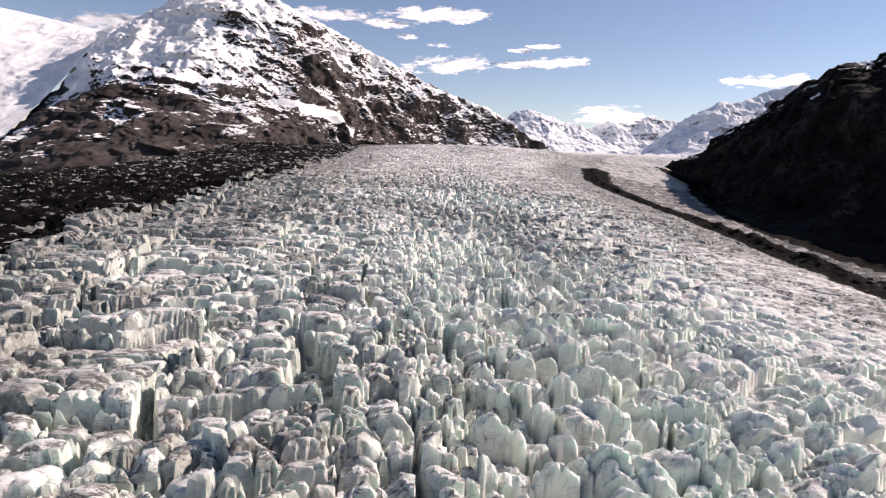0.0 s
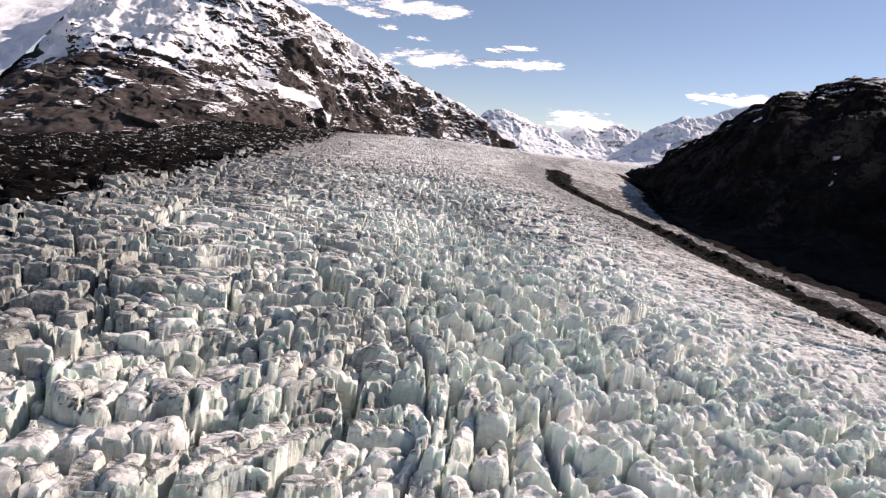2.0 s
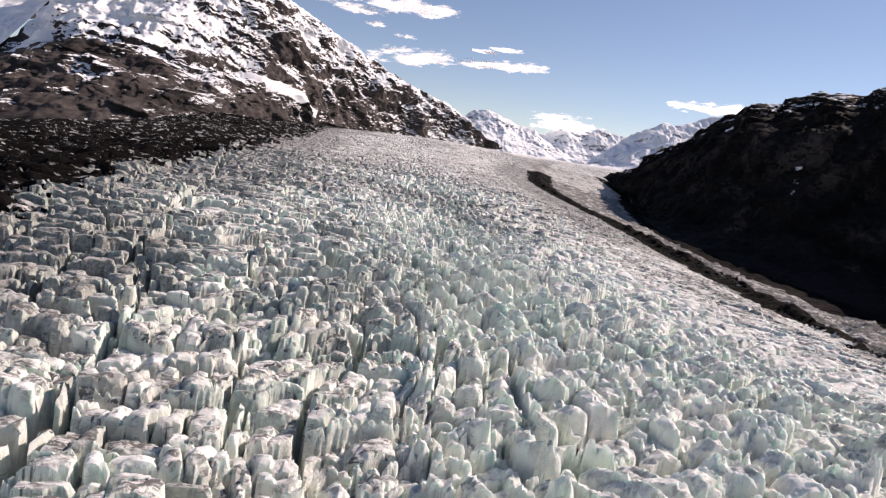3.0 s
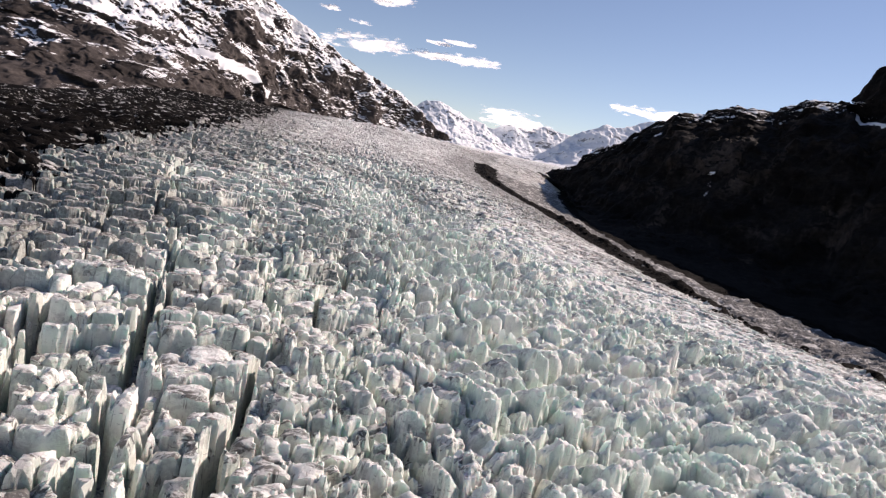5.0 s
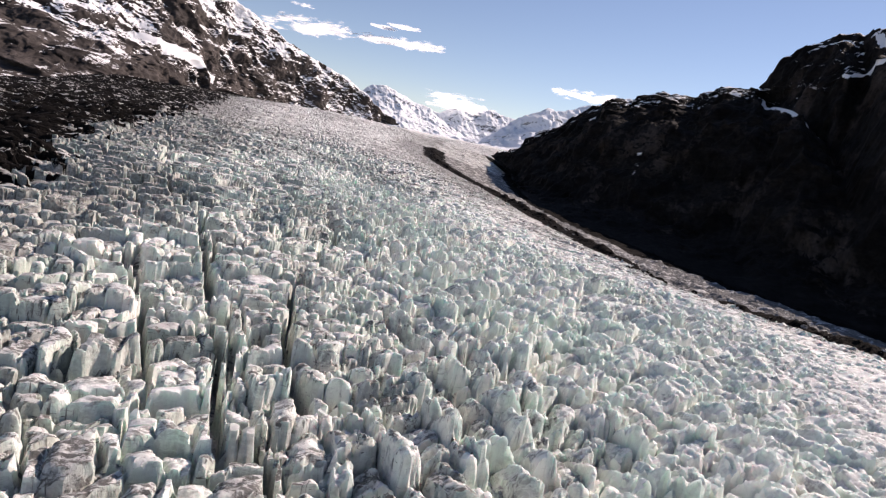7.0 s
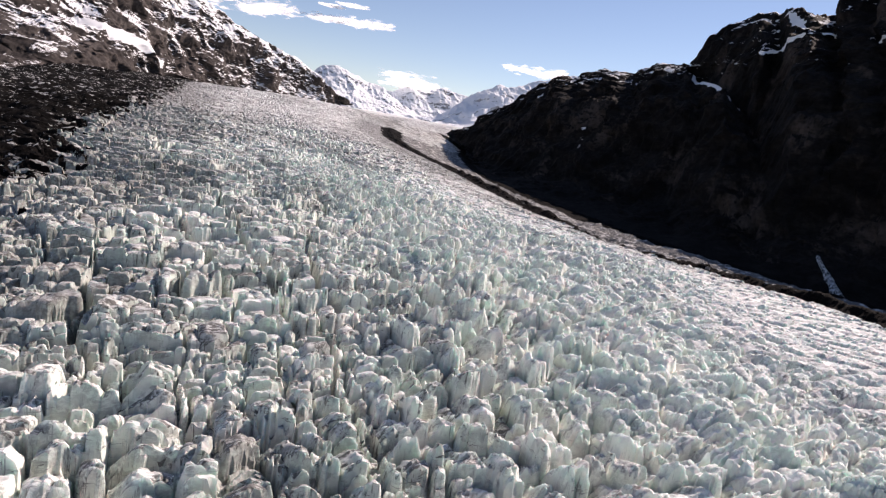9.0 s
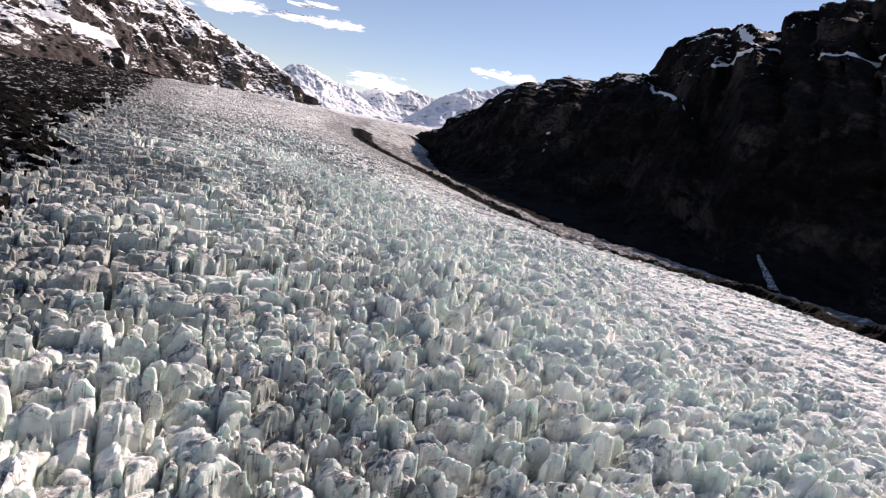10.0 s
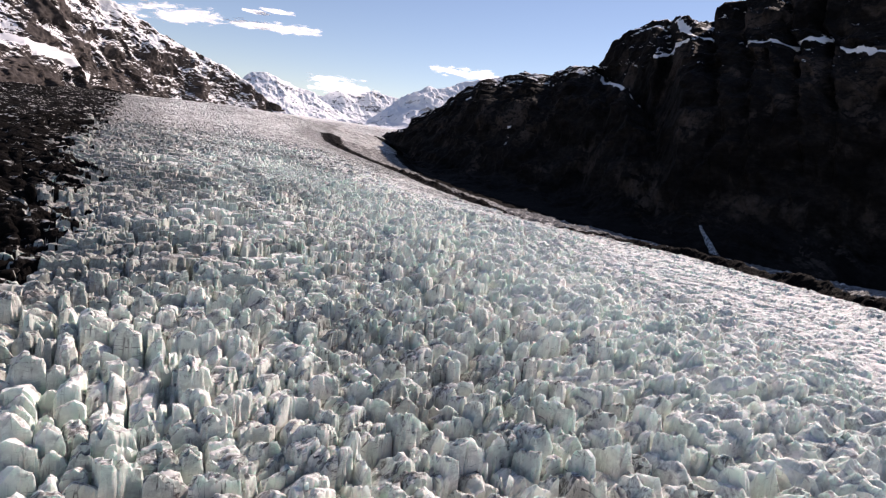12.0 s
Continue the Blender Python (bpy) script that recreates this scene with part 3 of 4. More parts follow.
# ---------------------------------------------------------------- mountains
def curtain(columns, nu, nv, seed, rough, size, skyline, shape=1.0, stretch=1.0, back=0.35, terraces=0, crag=0.0, crag_size=24, gullies=()):
    """A mountainside: each column is its foot, its middle and its crest; broken up by ridged noise."""
    cols = np.array(columns, float).reshape(len(columns), -1, 3)
    ctrl = np.linspace(0, 1, len(cols))
    u = np.linspace(0, 1, nu)
    lines = []
    for k in range(cols.shape[1]):
        lines.append(np.stack([np.interp(u, ctrl, cols[:, k, a]) for a in range(3)], -1))
    knots = np.linspace(0, 1, len(lines))
    nb = max(4, int(nv * back * 0.4))
    v = np.concatenate([np.linspace(0, 1, nv) ** shape, 1 + np.linspace(0.03, 1, nb) * back])
    rows = []
    crest, foot = lines[-1], lines[0]
    for s in v:
        if s <= 1:
            k = min(int(s * (len(lines) - 1)), len(lines) - 2)
            f = (s - knots[k]) / (knots[k + 1] - knots[k])
            rows.append(lines[k] * (1 - f) + lines[k + 1] * f)
        else:
            over = (s - 1) * (crest - foot)
            rows.append(crest + over * np.array([1, 1, -1.3]))
    p = np.array(rows)
    if terraces:
        # steep walls between ledges: the way inwards lags behind the way up
        lag = 1.6 * fbm(u * 14, u * 0, octaves=3, seed=seed + 31)
        vt = np.repeat(v[:, None], nu, 1)
        ph = vt * terraces + lag[None, :] * np.clip(vt * 4, 0, 1)
        shift = 0.5 / (2 * np.pi * terraces) * np.sin(2 * np.pi * ph) * np.clip((1 - vt) * 6, 0, 1) * smooth(0.15, 0.4, vt)
        span = (lines[-1] - lines[0])[None, :, :2]
        p[..., :2] += shift[..., None] * span
    vv = np.repeat(v[:, None], nu, 1)
    across = np.gradient(lines[-1], axis=0)
    out = np.stack([across[:, 1], -across[:, 0]], -1)
    out /= np.linalg.norm(out, axis=1, keepdims=True) + 1e-9
    toward = (foot - crest)[:, :2]
    out = np.where(((out * toward).sum(1) < 0)[:, None], -out, out)
    x, y, z = (p[..., k].copy() for k in range(3))
    a, b, c = x / size, y / size, z / size * stretch
    n1 = fbm(a, b, c, 6, seed, ridged=True, gain=0.55)
    n2 = fbm(a * 3.1, b * 3.1, c * 3.1, 5, seed + 7, gain=0.6)
    n3 = fbm(a * 0.9 + 5, b * 0.9, z / size * 2.6, 3, seed + 9)
    taper = np.clip(vv / 0.08, 0, 1) * np.where(vv > 0.88, np.clip((1 - vv) / 0.12, 0, 1) * (1 - skyline) + skyline, 1)
    push = rough * (n1 * 0.9 + n2 * 0.45) * taper
    for centre, width, depth in gullies:
        q = (u - centre) / width
        dip = np.exp(-q * q) - 0.55 * np.exp(-((np.abs(q) - 2.1) / 1.1) ** 2)
        push = push - depth * dip[None, :] * smooth(0.12, 0.5, vv) * smooth(1.25, 0.95, vv)
    x += push * out[None, :, 0]
    y += push * out[None, :, 1]
    z += rough * (0.30 * n3 + 0.16 * n2) * taper
    if crag:
        z += crag * fbm(x / crag_size, y / crag_size, z / crag_size, 3, seed + 51, ridged=True) * np.clip(vv * 6, 0, 1)
        push = crag * fbm(x / crag_size * 1.4, y / crag_size * 1.4, z / crag_size * 0.8, 3, seed + 53) * np.clip(vv * 6, 0, 1)
        x, y = x + push * out[None, :, 0], y + push * out[None, :, 1]
    pts = np.stack([x, y, z], -1)
    return pts, vv, n1, n2, p


def slope_up(pts):
    du, dv = np.gradient(pts, axis=1), np.gradient(pts, axis=0)
    n = np.cross(du, dv)
    n /= np.linalg.norm(n, axis=2, keepdims=True) + 1e-9
    return np.abs(n[..., 2])


def mountainside(name, columns, nu, nv, seed, rough, size, mat, snow_of, skyline=0.2, shape=1.0, stretch=1.0, back=0.35, terraces=0, crag=0.0, crag_size=24,
                 patches=(), gullies=(), anchored=False):
    """patches: name, label, spots and reach of the snow that has gathered in one place, each a part of its own; anchored: the spots
    lie on the plain lines of the columns, not on the broken rock."""
    pts, vv, n1, n2, plain = curtain(columns, nu, nv, seed, rough, size, skyline, shape, stretch, back, terraces, crag, crag_size, gullies)
    x, y, z = pts[..., 0], pts[..., 1], pts[..., 2]
    ax, ay, az = (plain[..., k] if anchored else pts[..., k] for k in range(3))
    if patches:
        # lying snow smooths the ground below it
        w = np.zeros(x.shape)
        for _, _, spots, reach in patches:
            w = np.maximum(w, smooth(0.25, 0.7, lying(ax, ay, az, spots, reach)))
        w[0], w[-1], w[:, 0], w[:, -1] = 0, 0, 0, 0
        for _ in range(14):
            around = (np.roll(pts, 1, 0) + np.roll(pts, -1, 0) + np.roll(pts, 1, 1) + np.roll(pts, -1, 1)) / 4
            pts = pts + (around - pts) * w[..., None]
        x, y, z = pts[..., 0], pts[..., 1], pts[..., 2]
        if not anchored:
            ax, ay, az = x, y, z
    snow = snow_of(x, y, z, slope_up(pts), vv, n1, n2)
    attrs = (("snow", np.clip(snow, -1, 2).ravel()),)
    faces, flat = grid_quads(pts.shape[1], pts.shape[0]), pts.reshape(-1, 3)
    left = np.ones(len(faces), bool)
    made = []
    for part_name, label, spots, reach in patches:
        near = lying(ax, ay, az, spots, reach)
        held = np.where(near > 0.04, near + (0.75 * fbm(x / 11, y / 11, z / 7, 4, seed + 71, gain=0.6) if anchored else 0.42 * fbm(x / 26, y / 26, z / 14, 5, seed + 71, gain=0.6)), 0)
        mine = one_piece((held.ravel()[faces].mean(1) > 0.5) & left, near.ravel()[faces[:, 0]], pts.shape)
        left &= ~mine
        if mine.any():
            made.append(tagged(new(part_name, mesh_of(part_name, flat, faces[mine], SNOW)), label))
    ob = new(name, mesh_of(name, flat, faces[left], mat, attrs))
    for piece in made:
        piece.parent = ob
    return ob


def one_piece(mask, weight, shape):
    """Of the chosen faces of a grid, those joined to the one with the most weight."""
    grid = mask.reshape(shape[0] - 1, shape[1] - 1)
    grown = (mask & (np.where(mask, weight, -1) == np.where(mask, weight, -1).max())).reshape(grid.shape)
    for _ in range(400):
        wider = grown.copy()
        wider[1:] |= grown[:-1]
        wider[:-1] |= grown[1:]
        wider[:, 1:] |= grown[:, :-1]
        wider[:, :-1] |= grown[:, 1:]
        wider &= grid
        if (wider == grown).all():
            break
        grown = wider
    return grown.ravel()


def lying(x, y, z, spots, reach):
    """How near each place is to one of a few spots where snow has gathered, 0 to 1."""
    near = np.zeros(x.shape)
    for (ax, ay, az), (bx, by, bz) in spots:
        d = np.array([bx - ax, by - ay, bz - az], float)
        f = np.clip(((x - ax) * d[0] + (y - ay) * d[1] + (z - az) * d[2]) / max(d @ d, 1), 0, 1)
        r = np.sqrt((x - ax - f * d[0]) ** 2 + (y - ay - f * d[1]) ** 2 + (z - az - f * d[2]) ** 2)
        near = np.maximum(near, np.exp(-(r / reach) ** 2))
    return near


def add_mountains():
    def snow_peak(x, y, z, up, vv, n1, n2):
        big = fbm(x / 200, y / 200, z / 130, 5, 301, gain=0.6)
        ledges = fbm(x / 80, y / 80, z / 34, 4, 311)
        s = 0.29 + 0.45 * smooth(120, 560, z) + 1.2 * big + 0.36 * ledges + 0.5 * (up - 0.55)
        s = s + 0.75 * lying(x, y, z, (((-1158, 2131, 493), (-1110, 1898, 313)), ((-1000, 2050, 440), (-930, 2120, 520))), 120)
        s = s + 0.5 * lying(x, y, z, (((-750, 1802, 334), (-930, 1950, 400)), ((-577, 1641, 229), (-700, 1700, 260))), 75)
        s = s - 0.6 * lying(x, y, z, (((-462, 2117, 427), (-440, 1990, 330)), ((-711, 2037, 496), (-640, 2080, 480))), 75)
        s = s - 0.35 * lying(x, y, z, (((-882, 1385, 157), (-800, 1300, 130)), ((-600, 1300, 130), (-672, 1234, 110))), 70)
        s = s - 0.6 * lying(x, y, z, (((-640, 1200, 105), (-540, 1370, 150)),), 85)
        s = s + 1.7 * lying(x, y, z, (((-1100, 1480, 150), (-1000, 1390, 128)),), 36)
        s = s - 0.25 * n1 + 0.4 * smooth(250, 430, z) * smooth(-450, -700, x)
        s = s - 0.25 * smooth(260, 190, z) * smooth(-480, -600, x) - 0.22 * smooth(-560, -430, x) * smooth(-120, -240, x) * smooth(520, 430, z)
        s = s + 0.28 * smooth(-420, -230, x) - 0.45 * smooth(-900, -1150, x) * smooth(330, 200, z)
        return s

    foot = [(-1160, 1400, 40), (-1100, 1300, 40), (-1000, 1200, 45), (-900, 1130, 50), (-780, 1090, 55), (-680, 1080, 58), (-600, 1090, 60),
            (-540, 1160, 75), (-480, 1280, 95), (-420, 1500, 110), (-350, 1850, 120), (-270, 2250, 130), (-100, 2500, 135), (60, 2700, 140),
            (240, 2820, 140), (390, 2950, 140), (540, 3120, 140), (680, 3200, 140)]
    middle = [(-1190, 1480, 60), (-1190, 1600, 110), (-1130, 1750, 210), (-1010, 1750, 260), (-860, 1720, 270), (-760, 1740, 270), (-650, 1770, 270),
              (-560, 1830, 270), (-490, 1910, 275), (-400, 2050, 280), (-320, 2250, 270), (-220, 2450, 280), (-80, 2620, 270), (75, 2760, 250),
              (250, 2870, 240), (390, 2980, 220), (525, 3110, 180), (670, 3200, 150)]
    crest = [(-1215, 1560, 80), (-1250, 1820, 190), (-1262, 2060, 350), (-1276, 2300, 520), (-1146, 2300, 580), (-1010, 2300, 640),
             (-900, 2300, 690), (-750, 2310, 720), (-600, 2330, 672), (-475, 2400, 613), (-361, 2500, 574), (-201, 2600, 513), (-77, 2700, 460),
             (84, 2800, 402), (259, 2900, 357), (388, 3000, 300), (514, 3100, 222), (660, 3200, 165)]
    ob = mountainside("mountain", list(zip(foot, middle, crest)), 640, 260, 400, 80, 270, SNOW_ROCK, snow_peak, 0.42, 1.0, 1.2, 0.35, 0, 12.0, 66, (
        ("snow_gully", "bright snow gully", (((-478, 1868, 272), (-410, 1883, 255)), ((-410, 1883, 255), (-339, 1995, 239)),
                                             ((-339, 1995, 239), (-310, 2050, 218))), 26),
        ("snow_gully", "bright snow gully", (((-292, 2060, 226), (-262, 2080, 186)), ((-262, 2080, 186), (-240, 2090, 150))), 36)))
    tagged(ob, "brown rock mountain patched with bright snow above the glacier", "mountain")

    def snow_heavy(x, y, z, up, vv, n1, n2):
        return 1.35 + 0.75 * fbm(x / 230, y / 230, z / 120, 5, 331) - 0.5 * smooth(0.4, 0.1, up) - 0.15 * n1

    field = [((-1500, 1250, 30), (-2000, 1500, 330), (-2600, 1900, 760)),
             ((-1230, 1390, 40), (-1900, 1900, 330), (-2450, 2400, 790)),
             ((-1195, 1650, 125), (-1700, 2150, 345), (-2010, 2800, 700)),
             ((-1225, 1880, 250), (-1500, 2350, 430), (-1657, 2800, 640)),
             ((-1255, 2080, 365), (-1400, 2450, 500), (-1560, 2800, 622)),
             ((-1270, 2300, 515), (-1380, 2550, 560), (-1460, 2800, 612)),
             ((-1150, 2500, 540), (-1250, 2700, 570), (-1300, 2900, 600))]
    ob = mountainside("snowfield_mountain", field, 260, 150, 420, 34, 260, SNOW_ROCK, snow_heavy, 0.5)
    tagged(ob, "smooth snow-covered mountain slope beside the rocky peak", "mountain")

    # snow cover raised all over to whiten the ranges like haze
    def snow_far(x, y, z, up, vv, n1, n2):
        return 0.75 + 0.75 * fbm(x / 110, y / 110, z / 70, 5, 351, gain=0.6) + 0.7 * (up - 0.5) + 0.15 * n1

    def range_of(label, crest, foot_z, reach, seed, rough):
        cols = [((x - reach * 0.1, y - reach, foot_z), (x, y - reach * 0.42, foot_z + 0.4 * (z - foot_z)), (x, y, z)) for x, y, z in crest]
        ob = mountainside("distant_mountain", cols, 260, 90, seed, rough, 200, HAZED_ROCK, snow_far, 0.35, 1.0, 1.0, 0.35, 0, 12.0, 70)
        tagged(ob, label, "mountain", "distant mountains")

    range_of("distant mountain with snowfields, its rock paled by painted haze",
             [(250, 3500, 300), (440, 3500, 345), (485, 3500, 385), (585, 3500, 402), (690, 3500, 372), (795, 3500, 340), (900, 3500, 325),
              (960, 3500, 280), (1100, 3500, 215), (1200, 3500, 175)], 150, 420, 441, 42)
    range_of("bright snow-covered distant mountains at the valley's head",
             [(800, 4250, 360), (960, 4250, 390), (1060, 4250, 370), (1170, 4250, 350), (1290, 4250, 430), (1420, 4250, 410), (1590, 4250, 455),
              (1720, 4250, 430), (1900, 4250, 430), (2100, 4150, 420)], 170, 330, 443, 40)
    range_of("snow-dusted distant ridge behind the dark cliff, paled by painted haze",
             [(1060, 3300, 170), (1180, 3200, 190), (1260, 3200, 255), (1400, 3200, 375), (1500, 3200, 425), (1580, 3200, 470), (1640, 3200, 455),
              (1760, 3200, 500), (1850, 3200, 540), (2050, 3100, 600), (2300, 2900, 600)], 140, 700, 445, 55)


# the cliff's long lines, each by its station along the wall
CLIFF_FOOT = [(660, 640, 1560, 118), (688, 560, 1300, 105), (714, 490, 1020, 90), (731, 425, 810, 64), (777, 385, 600, 52), (846, 395, 470, 47),
              (931, 420, 360, 43), (1038, 450, 250, 39), (1147, 480, 160, 34), (1268, 515, 80, 30), (1402, 570, 15, 26), (1568, 680, -40, 24),
              (1650, 830, -190, 18), (1720, 1000, -430, 12)]
CLIFF_CREST = [(660, 640, 1500, 130), (720, 636, 1344, 148), (745, 638, 1255, 195), (780, 671, 1194, 226), (815, 706, 1148, 274), (860, 728, 1049, 309),
               (930, 783, 942, 331), (990, 818, 842, 333), (1020, 830, 794, 347), (1055, 858, 757, 360), (1064, 865, 738, 343), (1072, 868, 735, 360),
               (1082, 860, 715, 393), (1097, 857, 691, 419), (1120, 869, 666, 436), (1160, 894, 626, 452), (1200, 918, 586, 463), (1262, 950, 520, 455),
               (1275, 946, 505, 464), (1295, 945, 478, 479), (1330, 949, 440, 491), (1480, 950, 280, 500), (1568, 948, 201, 500), (1650, 1100, 20, 500),
               (1720, 1350, -250, 480)]
CLIFF_SPUR = [(1064, 840, 700, 325), (1075, 816, 660, 306), (1092, 776, 588, 303), (1110, 734, 512, 282), (1120, 730, 487, 258), (1140, 733, 455, 238),
              (1155, 726, 419, 209), (1165, 703, 377, 172)]
CLIFF_LEDGE = [(1064, 850, 715, 338), (1090, 830, 640, 335), (1120, 790, 560, 330), (1140, 769, 512, 331), (1157, 765, 485, 340), (1180, 802, 491, 359),
               (1220, 821, 456, 378), (1262, 832, 412, 385), (1295, 822, 360, 365), (1320, 803, 319, 364), (1400, 825, 252, 364), (1475, 838, 193, 367),
               (1500, 824, 158, 341), (1568, 819, 102, 336), (1650, 960, -60, 330), (1720, 1180, -330, 300)]


def cliff_columns(count):
    """Foot to crest at even stations: a rounded buttress over a dark ramp, then a spur with a gully behind it, then a wall below a ledge and domes."""
    st = np.linspace(660, 1720, count)

    def along(path):
        at = np.array(path, float)
        return np.stack([np.interp(st, at[:, 0], at[:, k]) for k in (1, 2, 3)], -1)

    def between(a, b, plan, height):
        return np.concatenate([a[:, :2] + (b - a)[:, :2] * plan, a[:, 2:] + (b - a)[:, 2:] * height], 1)

    foot, crest, spur, ledge = (along(p) for p in (CLIFF_FOOT, CLIFF_CREST, CLIFF_SPUR, CLIFF_LEDGE))
    round_top = [between(foot, crest, p, h) for p, h in ((0, 0), (0.33, 0.10), (0.60, 0.68), (0.80, 0.86), (0.87, 0.915), (0.92, 0.95), (0.96, 0.975), (1, 1))]
    gully = spur + np.array([46, 62, -8.0])
    wall = between(foot, ledge, 0.74, 0.80), between(foot, ledge, 0.88, 0.91)
    past = smooth(1150, 1200, st)[:, None]
    rim, behind = spur * (1 - past) + wall[0] * past, gully * (1 - past) + wall[1] * past
    stepped = [foot, between(foot, rim, 0.32, 0.19), between(foot, rim, 0.64, 0.70), rim, behind, ledge, between(ledge, crest, 0.42, 0.22), crest]
    turn = smooth(1046, 1066, st)[:, None]
    return np.stack([a * (1 - turn) + b * turn for a, b in zip(round_top, stepped)], 1)


def add_cliff():
    def snow_ledge(x, y, z, up, vv, n1, n2):
        s = -0.22 - 0.2 * smooth(0.5, 0.3, vv) + 0.62 * smooth(0.36, 0.5, vv) * smooth(0.45, 0.8, up) + 0.6 * fbm(x / 24, y / 24, z / 16, 4, 371)
        bits = lying(x, y, z, (((586, 694, 186), (584, 690, 178)), ((579, 677, 160), (565, 664, 142)), ((613, 935, 244), (622, 950, 252))), 10)
        return s - 0.3 * smooth(600, 450, y) + 0.16 * smooth(0.9, 1.0, vv) + 0.95 * bits

    ob = mountainside("cliff", cliff_columns(140), 620, 250, 500, 25, 75, SHADED_ROCK, snow_ledge, 0.4, 1.0, 0.45, 0.35, 0, 8.0, 30, (
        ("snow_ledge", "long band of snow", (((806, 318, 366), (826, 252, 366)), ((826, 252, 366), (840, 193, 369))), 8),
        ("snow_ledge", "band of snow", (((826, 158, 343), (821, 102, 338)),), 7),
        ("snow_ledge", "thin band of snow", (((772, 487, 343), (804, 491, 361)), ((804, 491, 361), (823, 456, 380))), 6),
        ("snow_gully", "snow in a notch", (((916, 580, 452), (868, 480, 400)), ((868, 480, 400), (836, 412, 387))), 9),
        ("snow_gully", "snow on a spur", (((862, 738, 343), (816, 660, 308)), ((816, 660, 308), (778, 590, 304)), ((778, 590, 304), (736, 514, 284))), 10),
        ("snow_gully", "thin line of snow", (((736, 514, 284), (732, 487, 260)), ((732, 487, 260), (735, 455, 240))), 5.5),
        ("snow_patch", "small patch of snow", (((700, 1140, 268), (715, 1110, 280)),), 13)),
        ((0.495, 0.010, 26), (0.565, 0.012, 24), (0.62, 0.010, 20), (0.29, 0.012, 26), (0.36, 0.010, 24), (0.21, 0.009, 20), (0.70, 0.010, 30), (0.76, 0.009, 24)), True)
    tagged(ob, "rock cliff with shade painted into its near-black rock, snow along its ledges and crest", "cliff")


add_mountains()
add_cliff()
add_waterfall()


# ---------------------------------------------------------------- clouds
def cloud_material():
    m, n, l, b = material("cloud")
    n.remove(b)
    d = n.new("ShaderNodeBsdfDiffuse")
    t = n.new("ShaderNodeBsdfTranslucent")
    d.inputs[0].default_value = t.inputs[0].default_value = (0.97, 0.97, 0.97, 1)
    both = n.new("ShaderNodeMixShader")
    both.inputs[0].default_value = 0.9
    l.new(d.outputs[0], both.inputs[1]), l.new(t.outputs[0], both.inputs[2])
    clear = n.new("ShaderNodeBsdfTransparent")
    out = n.new("ShaderNodeMixShader")
    body = maths(n, l, "ADD", attribute(n, "thick"), maths(n, l, "MULTIPLY", maths(n, l, "SUBTRACT", noise_node(n, l, 0.008, 8, 0.66, (1, 1, 3.4), 0.6), 0.5), 2.8))
    l.new(ramp(n, l, body, (0.36, 0.0), (0.80, 1.0)), out.inputs[0])
    l.new(clear.outputs[0], out.inputs[1]), l.new(both.outputs[0], out.inputs[2])
    l.new(out.outputs[0], n["Material Output"].inputs[0])
    return m


CLOUD = cloud_material()


def cloud(x, y, z, length, height, tilt, seed, label):
    """A thin bank of vapour, billowing towards the front, that thins out towards its rim."""
    nu, nv = 64, 22
    a, b = np.meshgrid(np.linspace(-1, 1, nu), np.linspace(-1, 1, nv))
    lx, lz = a * length * 0.62, b * height * 1.25
    bulge = np.sqrt(np.clip(1 - a * a * 0.9 - b * b * 0.9, 0, 1))
    billow = fbm(lx / 70 + seed, lz / 40, octaves=4, seed=seed)
    ly = -height * (0.12 * bulge + 0.12 * billow)
    thick = 1.05 - 1.0 * np.sqrt(a * a + b * b) ** 1.5 + 0.5 * fbm(lx / 110 + seed, lz / 60, octaves=3, seed=seed + 3)
    thick = np.where((np.abs(a) > 0.97) | (np.abs(b) > 0.97), -2, thick)
    pts = np.stack([lx, ly, lz + 0.15 * height * billow], -1).reshape(-1, 3)
    ob = new("cloud", mesh_of("cloud", pts, grid_quads(nu, nv), CLOUD, (("thick", thick.ravel()),)))
    tagged(ob, label, "cloud", "clouds")
    ob.matrix_world = pose(x, y, z, 50, tilt, -math.degrees(math.atan2(x, y)))


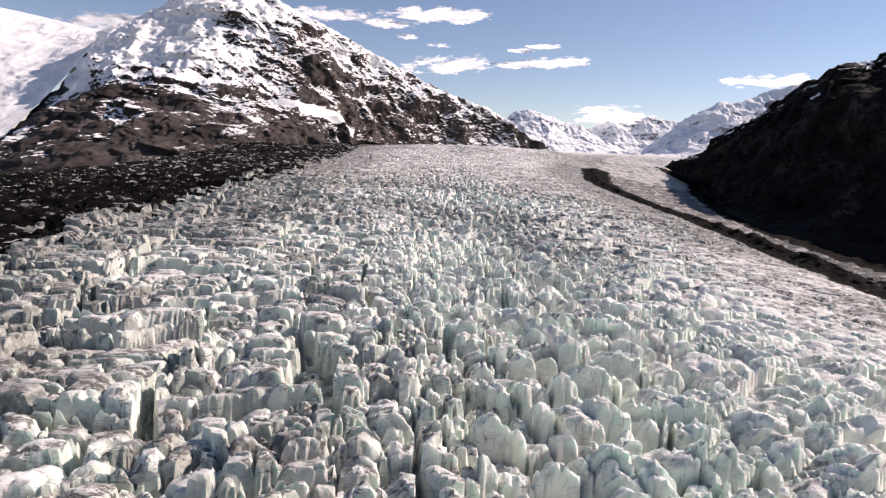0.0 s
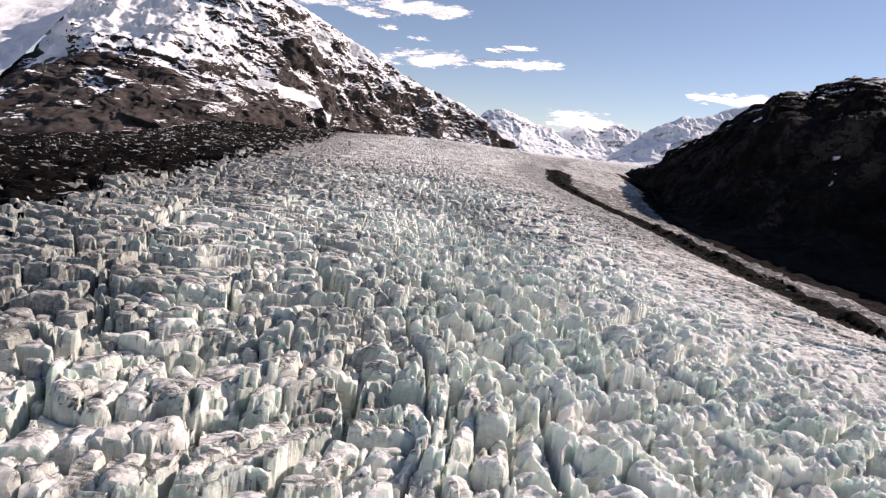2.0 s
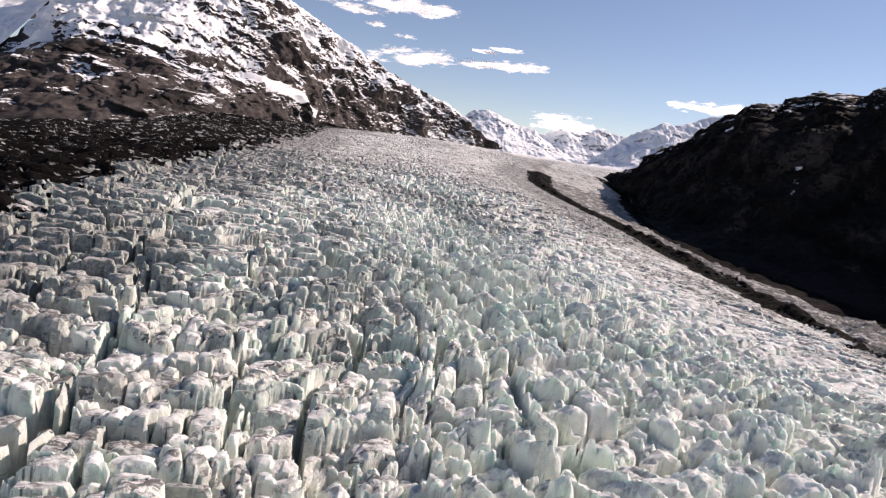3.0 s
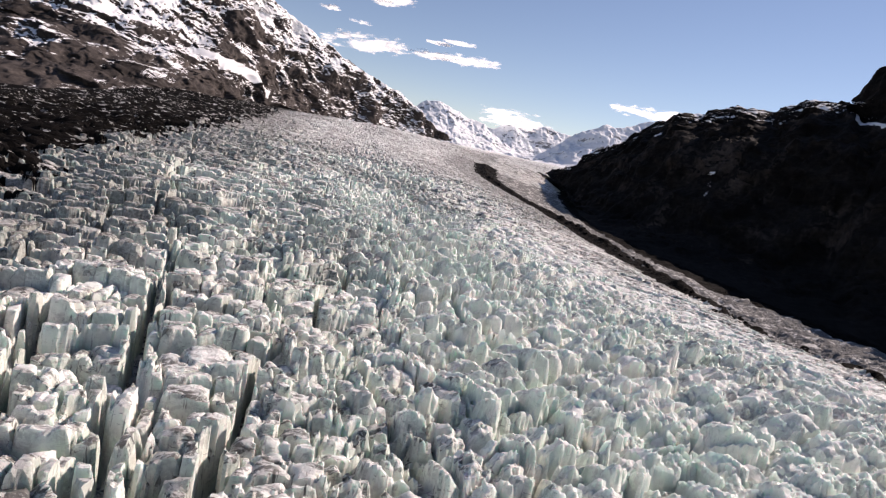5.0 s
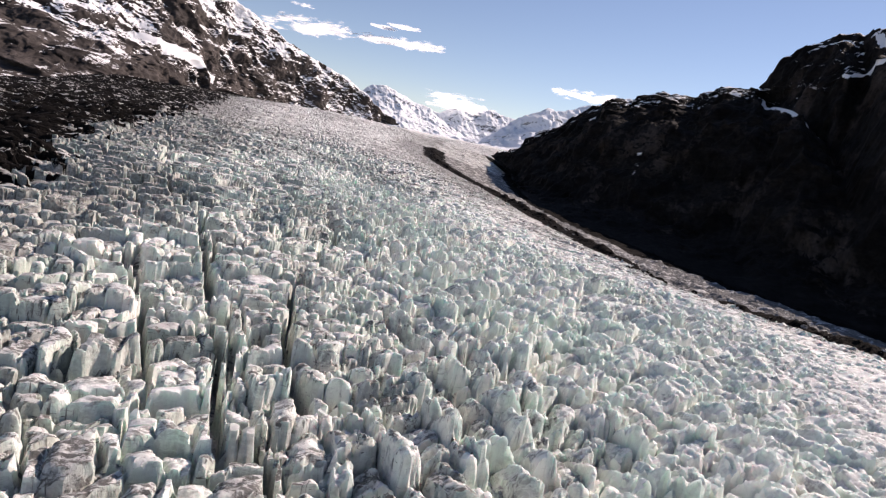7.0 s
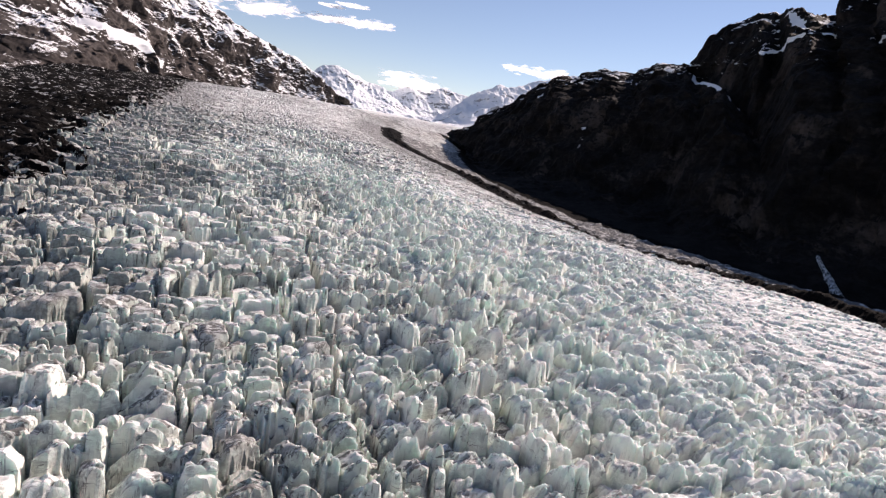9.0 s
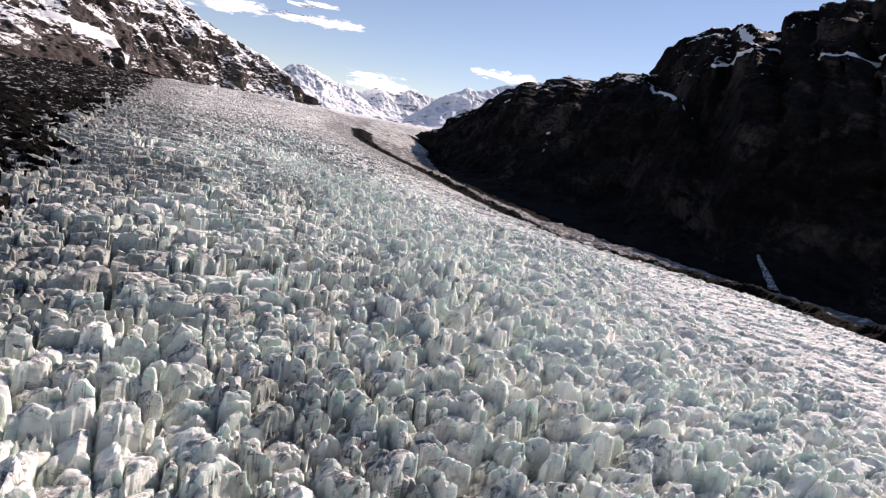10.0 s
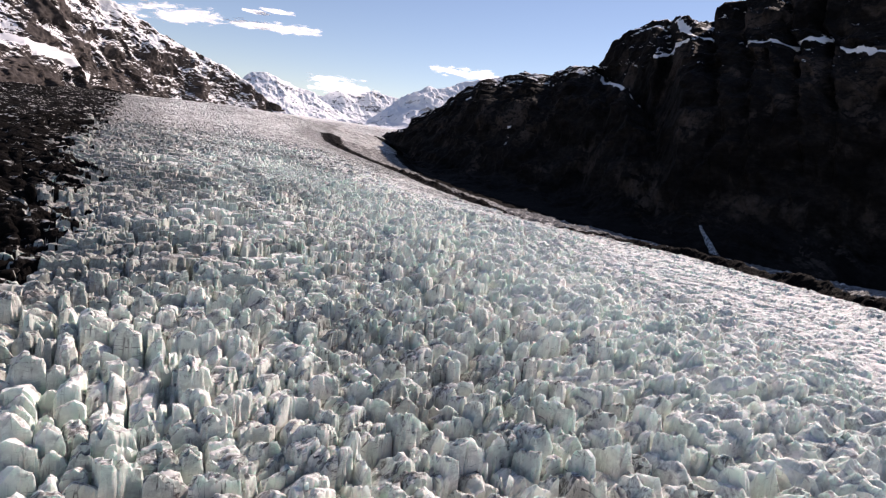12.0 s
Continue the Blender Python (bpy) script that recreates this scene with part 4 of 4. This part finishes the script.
for k, (x, y, z, length, height, tilt) in enumerate((
        (-700, 4150, 1040, 560, 60, 0), (-1900, 3900, 850, 900, 90, -3), (-330, 4200, 1010, 360, 45, 0), (-60, 4200, 1080, 660, 66, -3),
        (190, 4200, 1085, 380, 70, -3), (130, 4200, 752, 780, 88, -4), (600, 4200, 778, 300, 44, -4), (860, 4200, 800, 400, 60, -4),
        (760, 4200, 905, 220, 24, 0), (40, 4200, 880, 170, 24, 0), (-190, 4200, 930, 190, 28, 0), (2380, 4000, 712, 700, 72, 2),
        (1290, 4180, 452, 520, 100, 0), (620, 4200, 870, 180, 20, 0))):
    cloud(x, y, z, length, height, tilt, 11 + k, "thin bright white cloud in the blue sky")

# ---------------------------------------------------------------- boulders on the moraines
def boulder_mesh(seed):
    """An angular rock about a metre in radius, sitting on its flat side."""
    bm = bmesh.new()
    bmesh.ops.create_icosphere(bm, subdivisions=2, radius=1.0)
    for v in bm.verts:
        q = v.co * 1.3 + Vector((seed * 7.1, 0, 0))
        v.co *= 1 + 0.45 * noise.noise(q) + 0.2 * noise.noise(q * 2.3)
        v.co.z = max(v.co.z * 0.75, -0.35)
        v.co.x *= 1.25
    me = bpy.data.meshes.new("boulder")
    bm.to_mesh(me)
    bm.free()
    me.materials.append(BLACK_RUBBLE if seed % 3 else GREY_RUBBLE)
    return me


def height_at(x, y):
    """Height of the ground's nearest corner."""
    xs, ys, pts = (XS, YS, near_zone["corners"]) if y < 300 else (FAR_XS, FAR_YS, far_zone["corners"])
    i = min(max(int(np.searchsorted(xs, x)), 0), len(xs) - 1)
    j = min(max(int(np.searchsorted(ys, y)), 0), len(ys) - 1)
    return float(pts[j * len(xs) + i, 2])


def add_boulders():
    rnd = random.Random(5)
    kinds = [boulder_mesh(k) for k in range(1, 8)]
    for host, count in ((moraine, 230), (moraine_line, 120)):
        for k in range(count):
            if host is moraine:
                y = -150 + 600 * rnd.random() ** 1.4
                x = float(interp(y, MORAINE_EDGE)) - 8 - 130 * rnd.random()
            else:
                y = -230 + 700 * rnd.random()
                x = float(interp(y, ICE_EDGE)) + rnd.uniform(-6, 14)
            size = rnd.uniform(0.9, 2.6) if host is moraine else rnd.uniform(0.8, 2.0)
            rock = new("boulder", rnd.choice(kinds))
            rock.parent = host
            rock.matrix_world = pose(x, y, height_at(x, y) + 0.1 * size, rnd.uniform(-12, 12), rnd.uniform(-12, 12), rnd.uniform(0, 360)) \
                @ Matrix.Diagonal((size, size, size * rnd.uniform(0.7, 1.2), 1))


add_boulders()

# ---------------------------------------------------------------- single blocks of ice, last
add_seracs()
